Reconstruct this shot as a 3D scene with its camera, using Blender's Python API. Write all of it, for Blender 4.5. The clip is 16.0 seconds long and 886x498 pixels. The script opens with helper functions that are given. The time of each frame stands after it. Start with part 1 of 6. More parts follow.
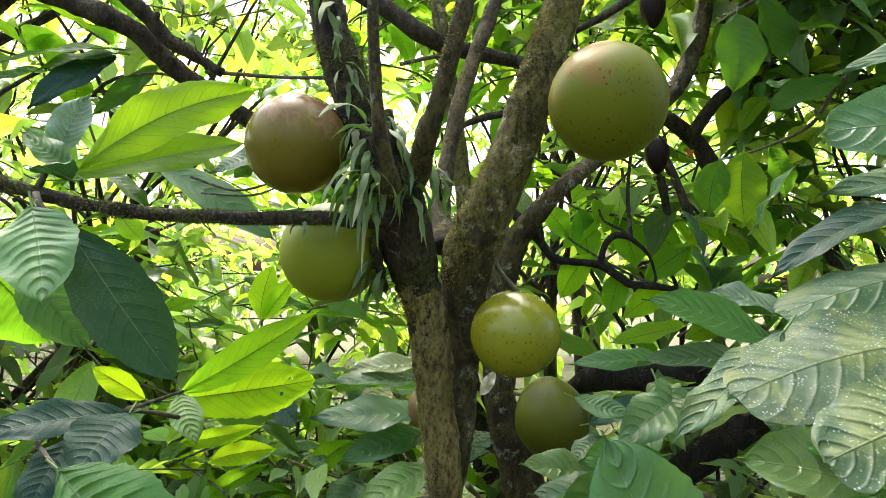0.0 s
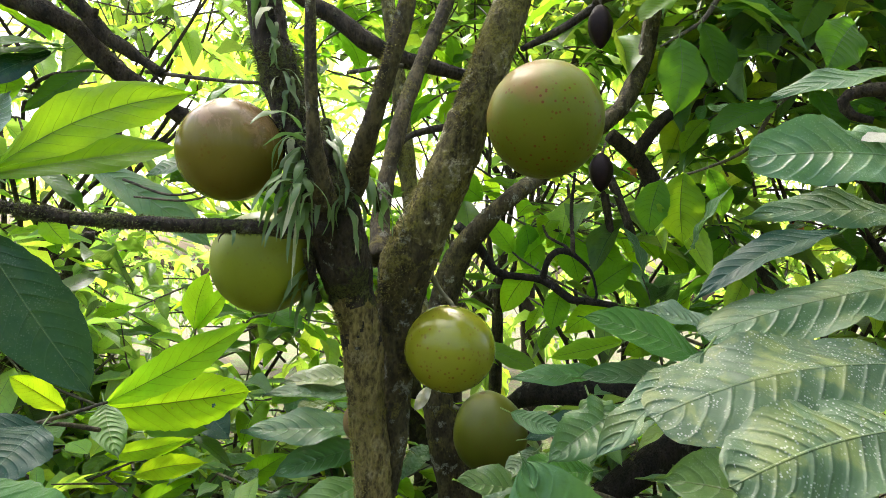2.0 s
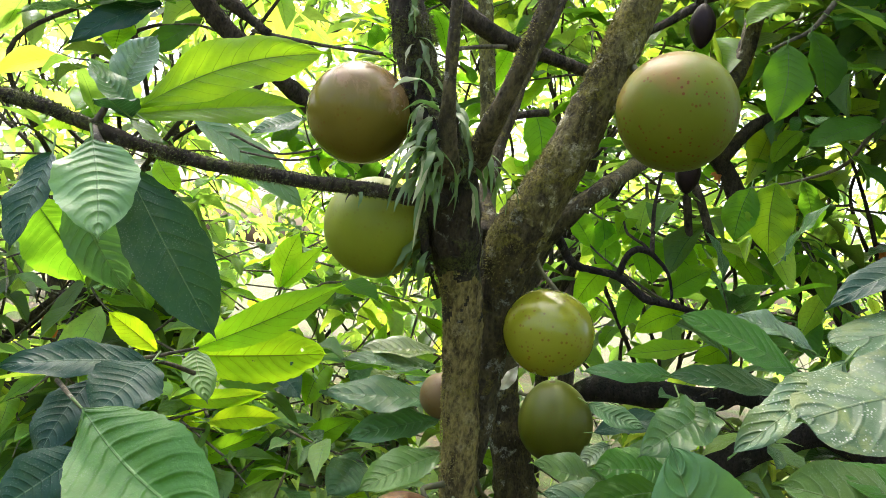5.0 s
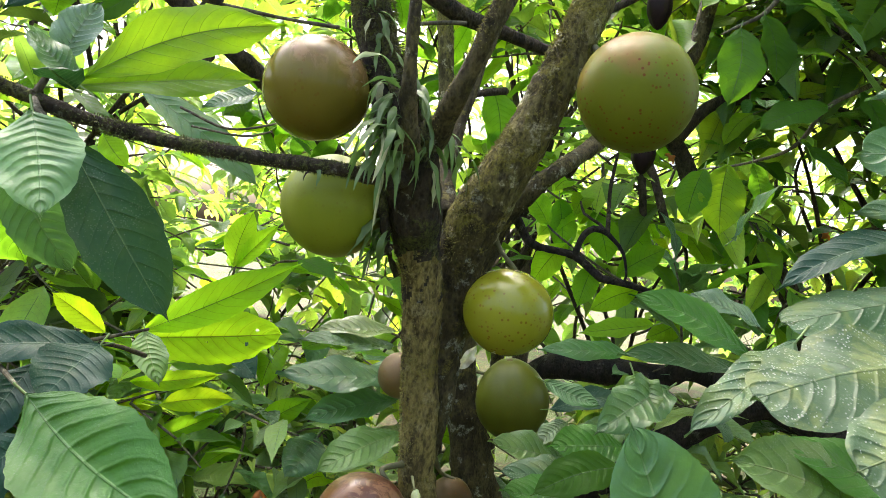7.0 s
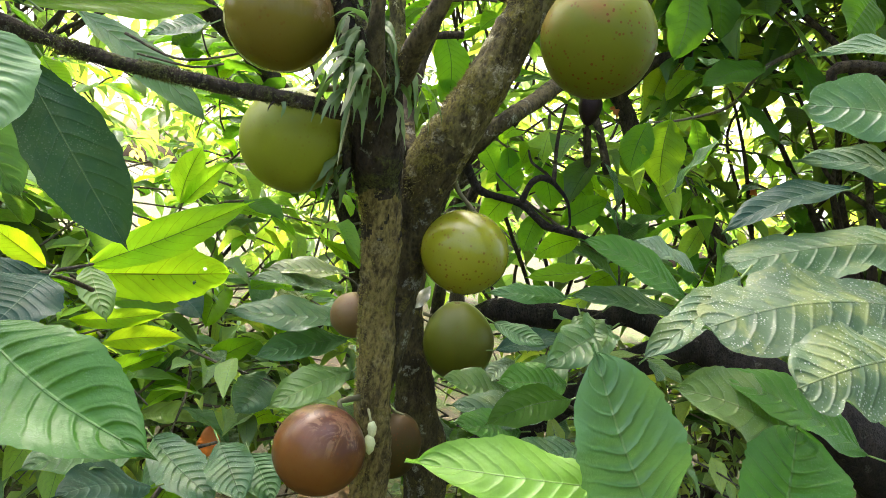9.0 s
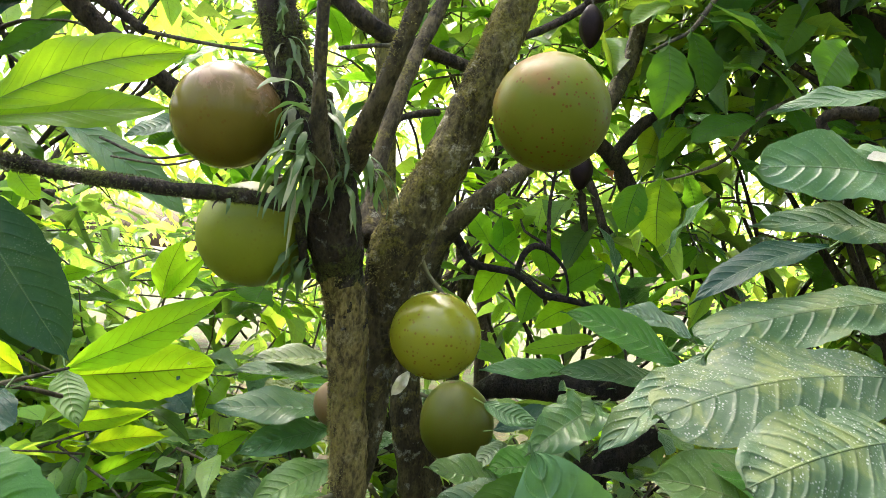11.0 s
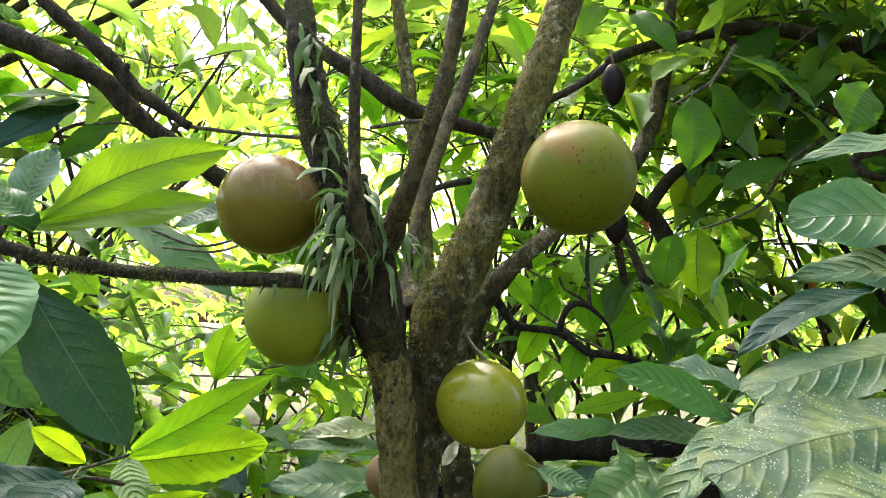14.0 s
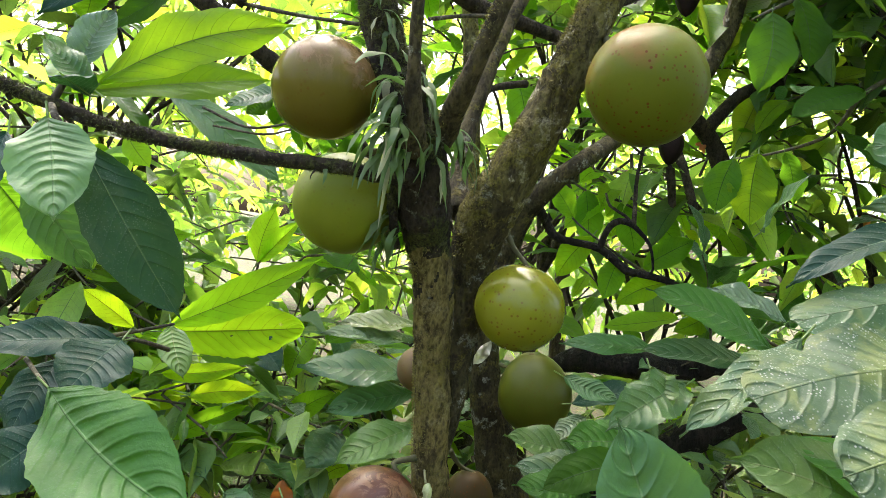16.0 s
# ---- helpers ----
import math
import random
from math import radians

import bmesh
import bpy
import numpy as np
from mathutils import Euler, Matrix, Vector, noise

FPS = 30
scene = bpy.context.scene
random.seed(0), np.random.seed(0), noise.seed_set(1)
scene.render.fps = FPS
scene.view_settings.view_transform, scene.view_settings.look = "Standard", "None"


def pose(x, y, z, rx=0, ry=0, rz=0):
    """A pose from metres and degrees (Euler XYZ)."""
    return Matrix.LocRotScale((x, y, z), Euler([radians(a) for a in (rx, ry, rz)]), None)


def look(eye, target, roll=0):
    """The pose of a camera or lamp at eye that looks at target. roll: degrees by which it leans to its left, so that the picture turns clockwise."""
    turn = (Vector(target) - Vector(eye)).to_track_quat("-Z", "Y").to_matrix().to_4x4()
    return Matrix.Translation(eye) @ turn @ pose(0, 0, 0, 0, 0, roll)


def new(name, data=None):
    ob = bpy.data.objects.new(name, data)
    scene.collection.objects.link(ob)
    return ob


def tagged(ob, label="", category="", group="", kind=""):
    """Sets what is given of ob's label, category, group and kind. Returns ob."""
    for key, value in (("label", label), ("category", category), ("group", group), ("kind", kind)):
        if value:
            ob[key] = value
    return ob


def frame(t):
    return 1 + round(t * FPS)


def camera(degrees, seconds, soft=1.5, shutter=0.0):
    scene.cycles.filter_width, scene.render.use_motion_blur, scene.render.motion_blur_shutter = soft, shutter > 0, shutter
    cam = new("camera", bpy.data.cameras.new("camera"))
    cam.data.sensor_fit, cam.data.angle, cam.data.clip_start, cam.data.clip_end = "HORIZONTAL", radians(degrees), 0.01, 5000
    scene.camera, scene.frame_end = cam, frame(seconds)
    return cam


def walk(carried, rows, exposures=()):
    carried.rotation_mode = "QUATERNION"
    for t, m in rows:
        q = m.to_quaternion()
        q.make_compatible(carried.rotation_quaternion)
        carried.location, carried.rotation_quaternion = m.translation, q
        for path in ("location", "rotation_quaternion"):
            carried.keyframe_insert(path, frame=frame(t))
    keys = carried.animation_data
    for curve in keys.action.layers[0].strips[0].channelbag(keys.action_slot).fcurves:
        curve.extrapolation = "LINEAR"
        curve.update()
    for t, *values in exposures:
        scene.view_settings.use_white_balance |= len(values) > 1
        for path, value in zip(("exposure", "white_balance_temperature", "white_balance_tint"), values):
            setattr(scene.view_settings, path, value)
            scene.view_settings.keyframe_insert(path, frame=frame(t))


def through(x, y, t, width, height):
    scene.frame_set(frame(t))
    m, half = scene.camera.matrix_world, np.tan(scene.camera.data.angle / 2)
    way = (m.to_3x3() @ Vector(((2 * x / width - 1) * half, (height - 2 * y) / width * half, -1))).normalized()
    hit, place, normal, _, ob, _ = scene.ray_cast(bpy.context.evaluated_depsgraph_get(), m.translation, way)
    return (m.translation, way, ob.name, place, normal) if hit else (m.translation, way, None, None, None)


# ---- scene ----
# ---- camera and walk ----
cam = camera(67.1, 16.0, soft=0.5)
PATH = [
    (0, (0.086, 0.251, 1.514), (-0.065, 2.244, 1.589), 2.1),
    (0.5, (0.095, 0.255, 1.516), (-0.053, 2.247, 1.605), 2.2),
    (1, (0.104, 0.261, 1.521), (-0.063, 2.252, 1.615), 2.4),
    (1.5, (0.119, 0.262, 1.521), (0.018, 2.258, 1.611), 2.4),
    (2, (0.118, 0.263, 1.522), (0.1, 2.26, 1.633), 3.4),
    (2.5, (0.087, 0.284, 1.518), (0.11, 2.282, 1.615), 4.9),
    (3, (0.021, 0.314, 1.515), (-0.057, 2.311, 1.592), 7.3),
    (3.2, (0.001, 0.317, 1.508), (-0.112, 2.312, 1.576), 7.9),
    (5.3, (-0.016, 0.253, 1.49), (-0.118, 2.249, 1.552), 9.9),
    (5.5, (-0.025, 0.254, 1.498), (-0.089, 2.253, 1.523), 9.5),
    (6, (-0.01, 0.252, 1.492), (-0.032, 2.252, 1.534), 9.5),
    (6.5, (-0.014, 0.267, 1.493), (-0.023, 2.267, 1.518), 9.2),
    (7, (-0.019, 0.268, 1.492), (0.008, 2.268, 1.512), 9.6),
    (7.5, (-0.018, 0.265, 1.488), (0.072, 2.263, 1.526), 9.8),
    (8, (-0.017, 0.265, 1.482), (0.143, 2.258, 1.49), 9.5),
    (8.5, (-0.037, 0.265, 1.475), (0.132, 2.257, 1.419), 9.9),
    (9, (-0.06, 0.253, 1.462), (0.186, 2.236, 1.377), 11.1),
    (9.5, (-0.054, 0.247, 1.463), (0.115, 2.239, 1.496), 9.1),
    (9.7, (-0.036, 0.252, 1.457), (0.105, 2.247, 1.482), 7.8),
    (11.8, (0.085, 0.282, 1.536), (0.188, 2.271, 1.713), 7.1),
    (12, (0.092, 0.279, 1.536), (0.174, 2.268, 1.727), 5.6),
    (12.5, (0.078, 0.275, 1.536), (0.192, 2.263, 1.73), 5.9),
    (13, (0.054, 0.271, 1.523), (0.157, 2.264, 1.665), 7.6),
    (13.5, (0.043, 0.257, 1.511), (0.122, 2.252, 1.631), 8.2),
    (14, (0.053, 0.248, 1.528), (0.037, 2.231, 1.782), 3.9),
    (14.5, (0.056, 0.25, 1.493), (0.044, 2.237, 1.725), 4.1),
    (15, (0.052, 0.26, 1.528), (0.022, 2.257, 1.625), 5.2),
    (15.5, (0.036, 0.263, 1.518), (0.031, 2.263, 1.531), 6.9),
    (16, (0.033, 0.264, 1.511), (-0.058, 2.262, 1.482), 9.2),
]

walk(cam, [(t, look(eye, target, roll)) for t, eye, target, roll in PATH], exposures=[(0.0, 2.78, 6300, 12), (2.0, 2.78, 6300, 12), (3.0, 2.92, 6300, 12), (7.5, 2.90, 6300, 12), (8.5, 3.01, 6350, 13), (9.5, 3.08, 6400, 16), (12.0, 2.90, 6300, 12), (13.0, 2.88, 6300, 12), (14.0, 2.84, 6300, 12), (14.4, 2.70, 6300, 12), (15.4, 2.80, 6300, 12), (16.0, 2.80, 6300, 12)])

# ---- sky and hazy sun ----
world = bpy.data.worlds.new("sky")
scene.world = world
world.use_nodes = True
wn = world.node_tree.nodes
wl = world.node_tree.links
sky = wn.new("ShaderNodeTexSky")
sky.sky_type = "NISHITA"
sky.sun_disc = False
sky.sun_elevation = radians(62)
sky.sun_rotation = radians(-20)
sky.air_density = 1.0
sky.dust_density = 9.0
sky.ozone_density = 0.6
wn["Background"].inputs["Strength"].default_value = 0.15
wl.new(sky.outputs["Color"], wn["Background"].inputs["Color"])
sun_data = bpy.data.lights.new("sun", "SUN")
sun_data.energy = 2.5
sun_data.angle = radians(9)
sun_data.color = (1.0, 0.96, 0.89)
sun = new("sun", sun_data)
# it stands behind the tree, high and a little to the left
sun.matrix_world = look((-0.34 * 20, 0.94 * 20 * 0.53, 20 * 0.88), (0, 0, 0))


# ---- materials ----
def mat_base(name):
    m = bpy.data.materials.new(name)
    m.use_nodes = True
    nt = m.node_tree
    return m, nt, nt.nodes["Principled BSDF"], nt.nodes["Material Output"]


def nd(nt, kind, **values):
    n = nt.nodes.new(kind)
    for key, v in values.items():
        n.inputs[key.replace("_", " ")].default_value = v
    return n


def maths(nt, op, a, b=None, clamp=False):
    n = nt.nodes.new("ShaderNodeMath")
    n.operation = op
    n.use_clamp = clamp
    for i, v in enumerate((a, b)):
        if v is None:
            continue
        if isinstance(v, (int, float)):
            n.inputs[i].default_value = v
        else:
            nt.links.new(v, n.inputs[i])
    return n.outputs[0]


def mixc(nt, fac, a, b, mode="MIX"):
    n = nt.nodes.new("ShaderNodeMix")
    n.data_type = "RGBA"
    n.blend_type = mode
    n.clamp_factor = True
    for i, v in ((0, fac), (6, a), (7, b)):
        if isinstance(v, (int, float)):
            n.inputs[i].default_value = v
        elif isinstance(v, tuple):
            n.inputs[i].default_value = (*v, 1.0)
        else:
            nt.links.new(v, n.inputs[i])
    return n.outputs[2]


def ramp(nt, val, lo, hi):
    n = nt.nodes.new("ShaderNodeMapRange")
    n.interpolation_type = "SMOOTHSTEP"
    n.inputs["From Min"].default_value = lo
    n.inputs["From Max"].default_value = hi
    nt.links.new(val, n.inputs["Value"])
    return n.outputs[0]


def noise_tex(nt, scale, detail=4.0, vec=None, rough=0.6, distort=0.0):
    n = nd(nt, "ShaderNodeTexNoise", Scale=scale, Detail=detail, Roughness=rough, Distortion=distort)
    if vec is not None:
        nt.links.new(vec, n.inputs["Vector"])
    return n.outputs["Fac"]


def coords(nt, which="Object", scale=None):
    c = nt.nodes.new("ShaderNodeTexCoord").outputs[which]
    if scale is None:
        return c
    mp = nt.nodes.new("ShaderNodeMapping")
    mp.inputs["Scale"].default_value = scale
    nt.links.new(c, mp.inputs["Vector"])
    return mp.outputs[0]


def bump(nt, height, strength, dist, bsdf_list):
    b = nd(nt, "ShaderNodeBump", Strength=strength, Distance=dist)
    nt.links.new(height, b.inputs["Height"])
    for s in bsdf_list:
        nt.links.new(b.outputs[0], s.inputs["Normal"])


def leaf_material(name, top, glow, rough=0.42, through=0.5, spots=0.0, veins=0.45, islands=False, vary=0.35, relief=0.75, rib_tone=0.75, gloss=0.4):
    """A leaf blade: top is its own colour, glow the colour of light that passes through it. UV: u along the midrib, v across."""
    m, nt, p, out = mat_base(name)
    uv = nt.nodes.new("ShaderNodeUVMap")
    sep = nt.nodes.new("ShaderNodeSeparateXYZ")
    nt.links.new(uv.outputs[0], sep.inputs[0])
    u = sep.outputs[0]
    av = maths(nt, "ABSOLUTE", maths(nt, "SUBTRACT", maths(nt, "MULTIPLY", sep.outputs[1], 2.0), 1.0))
    # side veins run forward from the midrib and curve towards the tip
    side = maths(nt, "SUBTRACT", maths(nt, "MULTIPLY", u, 11.0), maths(nt, "MULTIPLY", maths(nt, "POWER", av, 1.3), 2.1))
    obj = coords(nt)
    side = maths(nt, "ADD", side, maths(nt, "MULTIPLY", noise_tex(nt, 16.0, 3.0, obj), 0.55))
    saw = maths(nt, "ABSOLUTE", maths(nt, "SUBTRACT", maths(nt, "FRACT", side), 0.5))
    vein = maths(nt, "SUBTRACT", 1.0, ramp(nt, saw, 0.0, 0.04))
    vein = maths(nt, "MULTIPLY", vein, maths(nt, "SUBTRACT", 1.0, maths(nt, "MULTIPLY", av, 0.6)))
    rib = maths(nt, "SUBTRACT", 1.0, ramp(nt, av, 0.010, 0.035))
    lines = maths(nt, "MAXIMUM", maths(nt, "MULTIPLY", vein, 0.8), rib)
    if not islands:
        # fine net of veins between the side veins
        mp = nt.nodes.new("ShaderNodeMapping")
        mp.inputs["Scale"].default_value = (46.0, 20.0, 1.0)
        nt.links.new(uv.outputs[0], mp.inputs["Vector"])
        cell = nd(nt, "ShaderNodeTexVoronoi", Scale=1.0, Randomness=0.9)
        cell.feature = "DISTANCE_TO_EDGE"
        nt.links.new(mp.outputs[0], cell.inputs["Vector"])
        net = maths(nt, "SUBTRACT", 1.0, ramp(nt, cell.outputs["Distance"], 0.0, 0.10))
        lines = maths(nt, "MAXIMUM", lines, maths(nt, "MULTIPLY", net, 0.07))
    blotch = noise_tex(nt, 14.0, 3.0, obj)
    fine = noise_tex(nt, 160.0, 3.0, obj)
    rnd = nt.nodes.new("ShaderNodeNewGeometry").outputs["Random Per Island"] if islands is True else nt.nodes.new("ShaderNodeObjectInfo").outputs["Random"]
    light = maths(nt, "ADD", 1.0 - vary, maths(nt, "MULTIPLY", rnd, 2.0 * vary))
    grain = maths(nt, "ADD", 0.72, maths(nt, "MULTIPLY", maths(nt, "ADD", blotch, maths(nt, "MULTIPLY", fine, 0.4)), 0.4))
    tone = maths(nt, "MULTIPLY", light, grain)
    vein_tone = tuple(min(1.0, c * 1.9 + 0.02) for c in top) if veins > 0 else tuple(c * 0.35 for c in top)
    col = mixc(nt, maths(nt, "MULTIPLY", lines, abs(veins)), top, vein_tone)
    if not islands:
        col = mixc(nt, maths(nt, "MULTIPLY", rib, rib_tone), col, tuple(0.5 * c + k for c, k in zip(top, (0.17, 0.24, 0.09))))
    warm = mixc(nt, ramp(nt, rnd, 0.55, 1.0), (0.9, 1.0, 1.0), (1.35, 1.1, 0.7))
    col = mixc(nt, 1.0, mixc(nt, 1.0, col, warm, "MULTIPLY"), tone, "MULTIPLY")
    thr = mixc(nt, maths(nt, "MULTIPLY", lines, 0.95, True), glow, tuple(c * 0.22 for c in glow))
    thr = mixc(nt, 1.0, mixc(nt, 1.0, thr, warm, "MULTIPLY"), tone, "MULTIPLY")
    r = maths(nt, "ADD", rough - 0.1, maths(nt, "MULTIPLY", blotch, 0.22))
    if spots:
        vo = nd(nt, "ShaderNodeTexVoronoi", Scale=270.0, Randomness=1.0)
        nt.links.new(obj, vo.inputs["Vector"])
        where = ramp(nt, noise_tex(nt, 26.0, 2.0, obj), 0.41, 0.62)
        dots = maths(nt, "MULTIPLY", maths(nt, "SUBTRACT", 1.0, ramp(nt, vo.outputs["Distance"], 0.18, 0.36)), where)
        vo2 = nd(nt, "ShaderNodeTexVoronoi", Scale=170.0, Randomness=1.0)
        nt.links.new(obj, vo2.inputs["Vector"])
        big = maths(nt, "MULTIPLY", maths(nt, "SUBTRACT", 1.0, ramp(nt, vo2.outputs["Distance"], 0.12, 0.24)), ramp(nt, noise_tex(nt, 60.0, 3.0, obj), 0.48, 0.66))
        dots = maths(nt, "MAXIMUM", maths(nt, "MULTIPLY", dots, 0.75), big)
        yell = maths(nt, "MULTIPLY", ramp(nt, noise_tex(nt, 22.0, 4.0, obj, 0.65, 0.6), 0.48, 0.66), spots)
        col = mixc(nt, maths(nt, "MULTIPLY", yell, 0.6), col, (0.19, 0.22, 0.045))
        col = mixc(nt, maths(nt, "MULTIPLY", dots, min(1.0, 1.1 * spots)), col, (0.46, 0.50, 0.42))
        dust = maths(nt, "MULTIPLY", noise_tex(nt, 45.0, 5.0, obj), 0.12 * spots)
        col = mixc(nt, dust, col, (0.30, 0.36, 0.28))
    nt.links.new(col, p.inputs["Base Color"])
    nt.links.new(r, p.inputs["Roughness"])
    p.inputs["Specular IOR Level"].default_value = gloss
    tr = nt.nodes.new("ShaderNodeBsdfTranslucent")
    nt.links.new(thr, tr.inputs["Color"])
    mx = nt.nodes.new("ShaderNodeMixShader")
    mx.inputs[0].default_value = through
    nt.links.new(p.outputs[0], mx.inputs[1])
    nt.links.new(tr.outputs[0], mx.inputs[2])
    nt.links.new(mx.outputs[0], out.inputs["Surface"])
    # blade bulges between the side veins
    swell = maths(nt, "COSINE", maths(nt, "MULTIPLY", saw, 6.2832))
    groove = maths(nt, "POWER", maths(nt, "SUBTRACT", 1.0, ramp(nt, saw, 0.0, 0.22)), 1.6)
    groove = maths(nt, "MULTIPLY", groove, maths(nt, "SUBTRACT", 1.1, av))
    pillow = maths(nt, "ADD", maths(nt, "MULTIPLY", maths(nt, "MULTIPLY", swell, -0.07), maths(nt, "SUBTRACT", 1.15, av)), maths(nt, "ADD", maths(nt, "MULTIPLY", fine, 0.12), maths(nt, "ADD", maths(nt, "MULTIPLY", rib, -0.3), maths(nt, "MULTIPLY", groove, -0.46))))
    if not islands:
        pillow = maths(nt, "ADD", pillow, maths(nt, "MULTIPLY", noise_tex(nt, 70.0, 4.0, obj), 0.3))
        pillow = maths(nt, "SUBTRACT", pillow, maths(nt, "MULTIPLY", net, 0.025))
    pillow = maths(nt, "ADD", pillow, maths(nt, "MULTIPLY", noise_tex(nt, 24.0, 3.0, obj), 0.5))
    bump(nt, pillow, min(1.0, relief), 0.0026 * max(1.0, relief), [p])
    return m


def bark_material(name, base, dark, lichen=0.5, moss=0.3, pale=(0.42, 0.43, 0.34), green=(0.15, 0.17, 0.03), relief=0.012, size=30.0):
    m, nt, p, out = mat_base(name)
    obj = coords(nt)
    grain = noise_tex(nt, size, 8.0, coords(nt, "Object", (1.3, 1.3, 0.5)), 0.72)
    knots = noise_tex(nt, 8.0, 5.0, obj, 0.65)
    fine = noise_tex(nt, 260.0, 4.0, obj, 0.75)
    pits = nd(nt, "ShaderNodeTexVoronoi", Scale=130.0, Randomness=1.0)
    nt.links.new(coords(nt, "Object", (1.0, 1.0, 0.6)), pits.inputs["Vector"])
    pit = ramp(nt, pits.outputs["Distance"], 0.10, 0.55)
    col = mixc(nt, ramp(nt, grain, 0.34, 0.62), dark, base)
    col = mixc(nt, ramp(nt, knots, 0.56, 0.76), col, tuple(c * 0.55 for c in base))
    col = mixc(nt, maths(nt, "MULTIPLY", ramp(nt, noise_tex(nt, 16.0, 6.0, coords(nt, "Object", (1.0, 1.0, 0.45)), 0.7, 0.5), 0.50, 0.62), 0.8), col, tuple(c * 0.8 for c in dark))
    patch = ramp(nt, noise_tex(nt, 24.0, 5.0, obj, 0.62), 0.62 - 0.10 * lichen, 0.66 - 0.08 * lichen)
    patch = maths(nt, "MULTIPLY", patch, ramp(nt, fine, 0.34, 0.60), True)
    col = mixc(nt, maths(nt, "MULTIPLY", patch, min(1.0, lichen * 1.1)), col, pale)
    furry = ramp(nt, noise_tex(nt, 13.0, 7.0, obj, 0.72), 0.66 - 0.24 * moss, 0.74 - 0.24 * moss)
    furry = maths(nt, "MULTIPLY", furry, ramp(nt, fine, 0.30, 0.62), True)
    col = mixc(nt, maths(nt, "MULTIPLY", furry, 0.85), col, green)
    col = mixc(nt, 1.0, col, maths(nt, "ADD", 0.55, maths(nt, "MULTIPLY", fine, 0.9)), "MULTIPLY")
    col = mixc(nt, 1.0, col, maths(nt, "ADD", 0.62, maths(nt, "MULTIPLY", pit, 0.5)), "MULTIPLY")
    nt.links.new(col, p.inputs["Base Color"])
    p.inputs["Roughness"].default_value = 0.85
    p.inputs["Specular IOR Level"].default_value = 0.25
    h = maths(nt, "ADD", maths(nt, "ADD", maths(nt, "MULTIPLY", grain, 1.5), maths(nt, "MULTIPLY", fine, 0.6)), maths(nt, "ADD", maths(nt, "MULTIPLY", furry, 0.5), maths(nt, "MULTIPLY", pit, 0.35)))
    bump(nt, h, 1.0, relief, [p])
    return m


def fruit_material(name, skin, blush, blush_from, dots=0.6, rough=0.3, streak=0.3, scuff_glint=0.0, gloss=0.3):
    """Calabash rind: skin colour with a russet blush that spreads from the stalk end (local z), pores, scuffs and
    painted glossy specks.
    """
    m, nt, p, out = mat_base(name)
    obj = coords(nt)
    sep = nt.nodes.new("ShaderNodeSeparateXYZ")
    nt.links.new(coords(nt, "Generated"), sep.inputs[0])
    cloud = noise_tex(nt, 9.0, 4.0, obj, 0.6, 0.3)
    fine = noise_tex(nt, 130.0, 4.0, obj, 0.7)
    up = maths(nt, "ADD", sep.outputs[2], maths(nt, "MULTIPLY", maths(nt, "SUBTRACT", cloud, 0.5), 1.3))
    col = mixc(nt, maths(nt, "MULTIPLY", noise_tex(nt, 16.0, 3.0, coords(nt, "Object", (1.0, 1.0, 0.3))), streak), skin, tuple(c * 1.5 for c in skin))
    col = mixc(nt, ramp(nt, up, blush_from, blush_from + 0.5), col, blush)
    vo = nd(nt, "ShaderNodeTexVoronoi", Scale=105.0, Randomness=1.0)
    nt.links.new(obj, vo.inputs["Vector"])
    patchy = ramp(nt, noise_tex(nt, 14.0, 3.0, obj), 0.37, 0.53)
    pore = maths(nt, "MULTIPLY", maths(nt, "SUBTRACT", 1.0, ramp(nt, vo.outputs["Distance"], 0.17, 0.30)), patchy)
    col = mixc(nt, maths(nt, "MULTIPLY", pore, dots), col, (0.12, 0.028, 0.004))
    col = mixc(nt, maths(nt, "MULTIPLY", fine, 0.18), col, tuple(c * 0.6 for c in skin))
    if scuff_glint:
        mark = ramp(nt, noise_tex(nt, 34.0, 6.0, coords(nt, "Object", (1.0, 1.0, 0.35)), 0.75, 1.2), 0.47, 0.60)
        mark = maths(nt, "MULTIPLY", mark, ramp(nt, up, 0.45, 0.85))
        col = mixc(nt, maths(nt, "MULTIPLY", mark, scuff_glint), col, (0.42, 0.26, 0.15))
    nt.links.new(col, p.inputs["Base Color"])
    nt.links.new(maths(nt, "ADD", rough, maths(nt, "MULTIPLY", cloud, 0.16)), p.inputs["Roughness"])
    p.inputs["Specular IOR Level"].default_value = gloss
    dents = noise_tex(nt, 55.0, 2.0, obj)
    bump(nt, maths(nt, "ADD", maths(nt, "ADD", maths(nt, "MULTIPLY", fine, 0.25), maths(nt, "MULTIPLY", dents, 0.5)), cloud), 0.16, 0.003, [p])
    return m


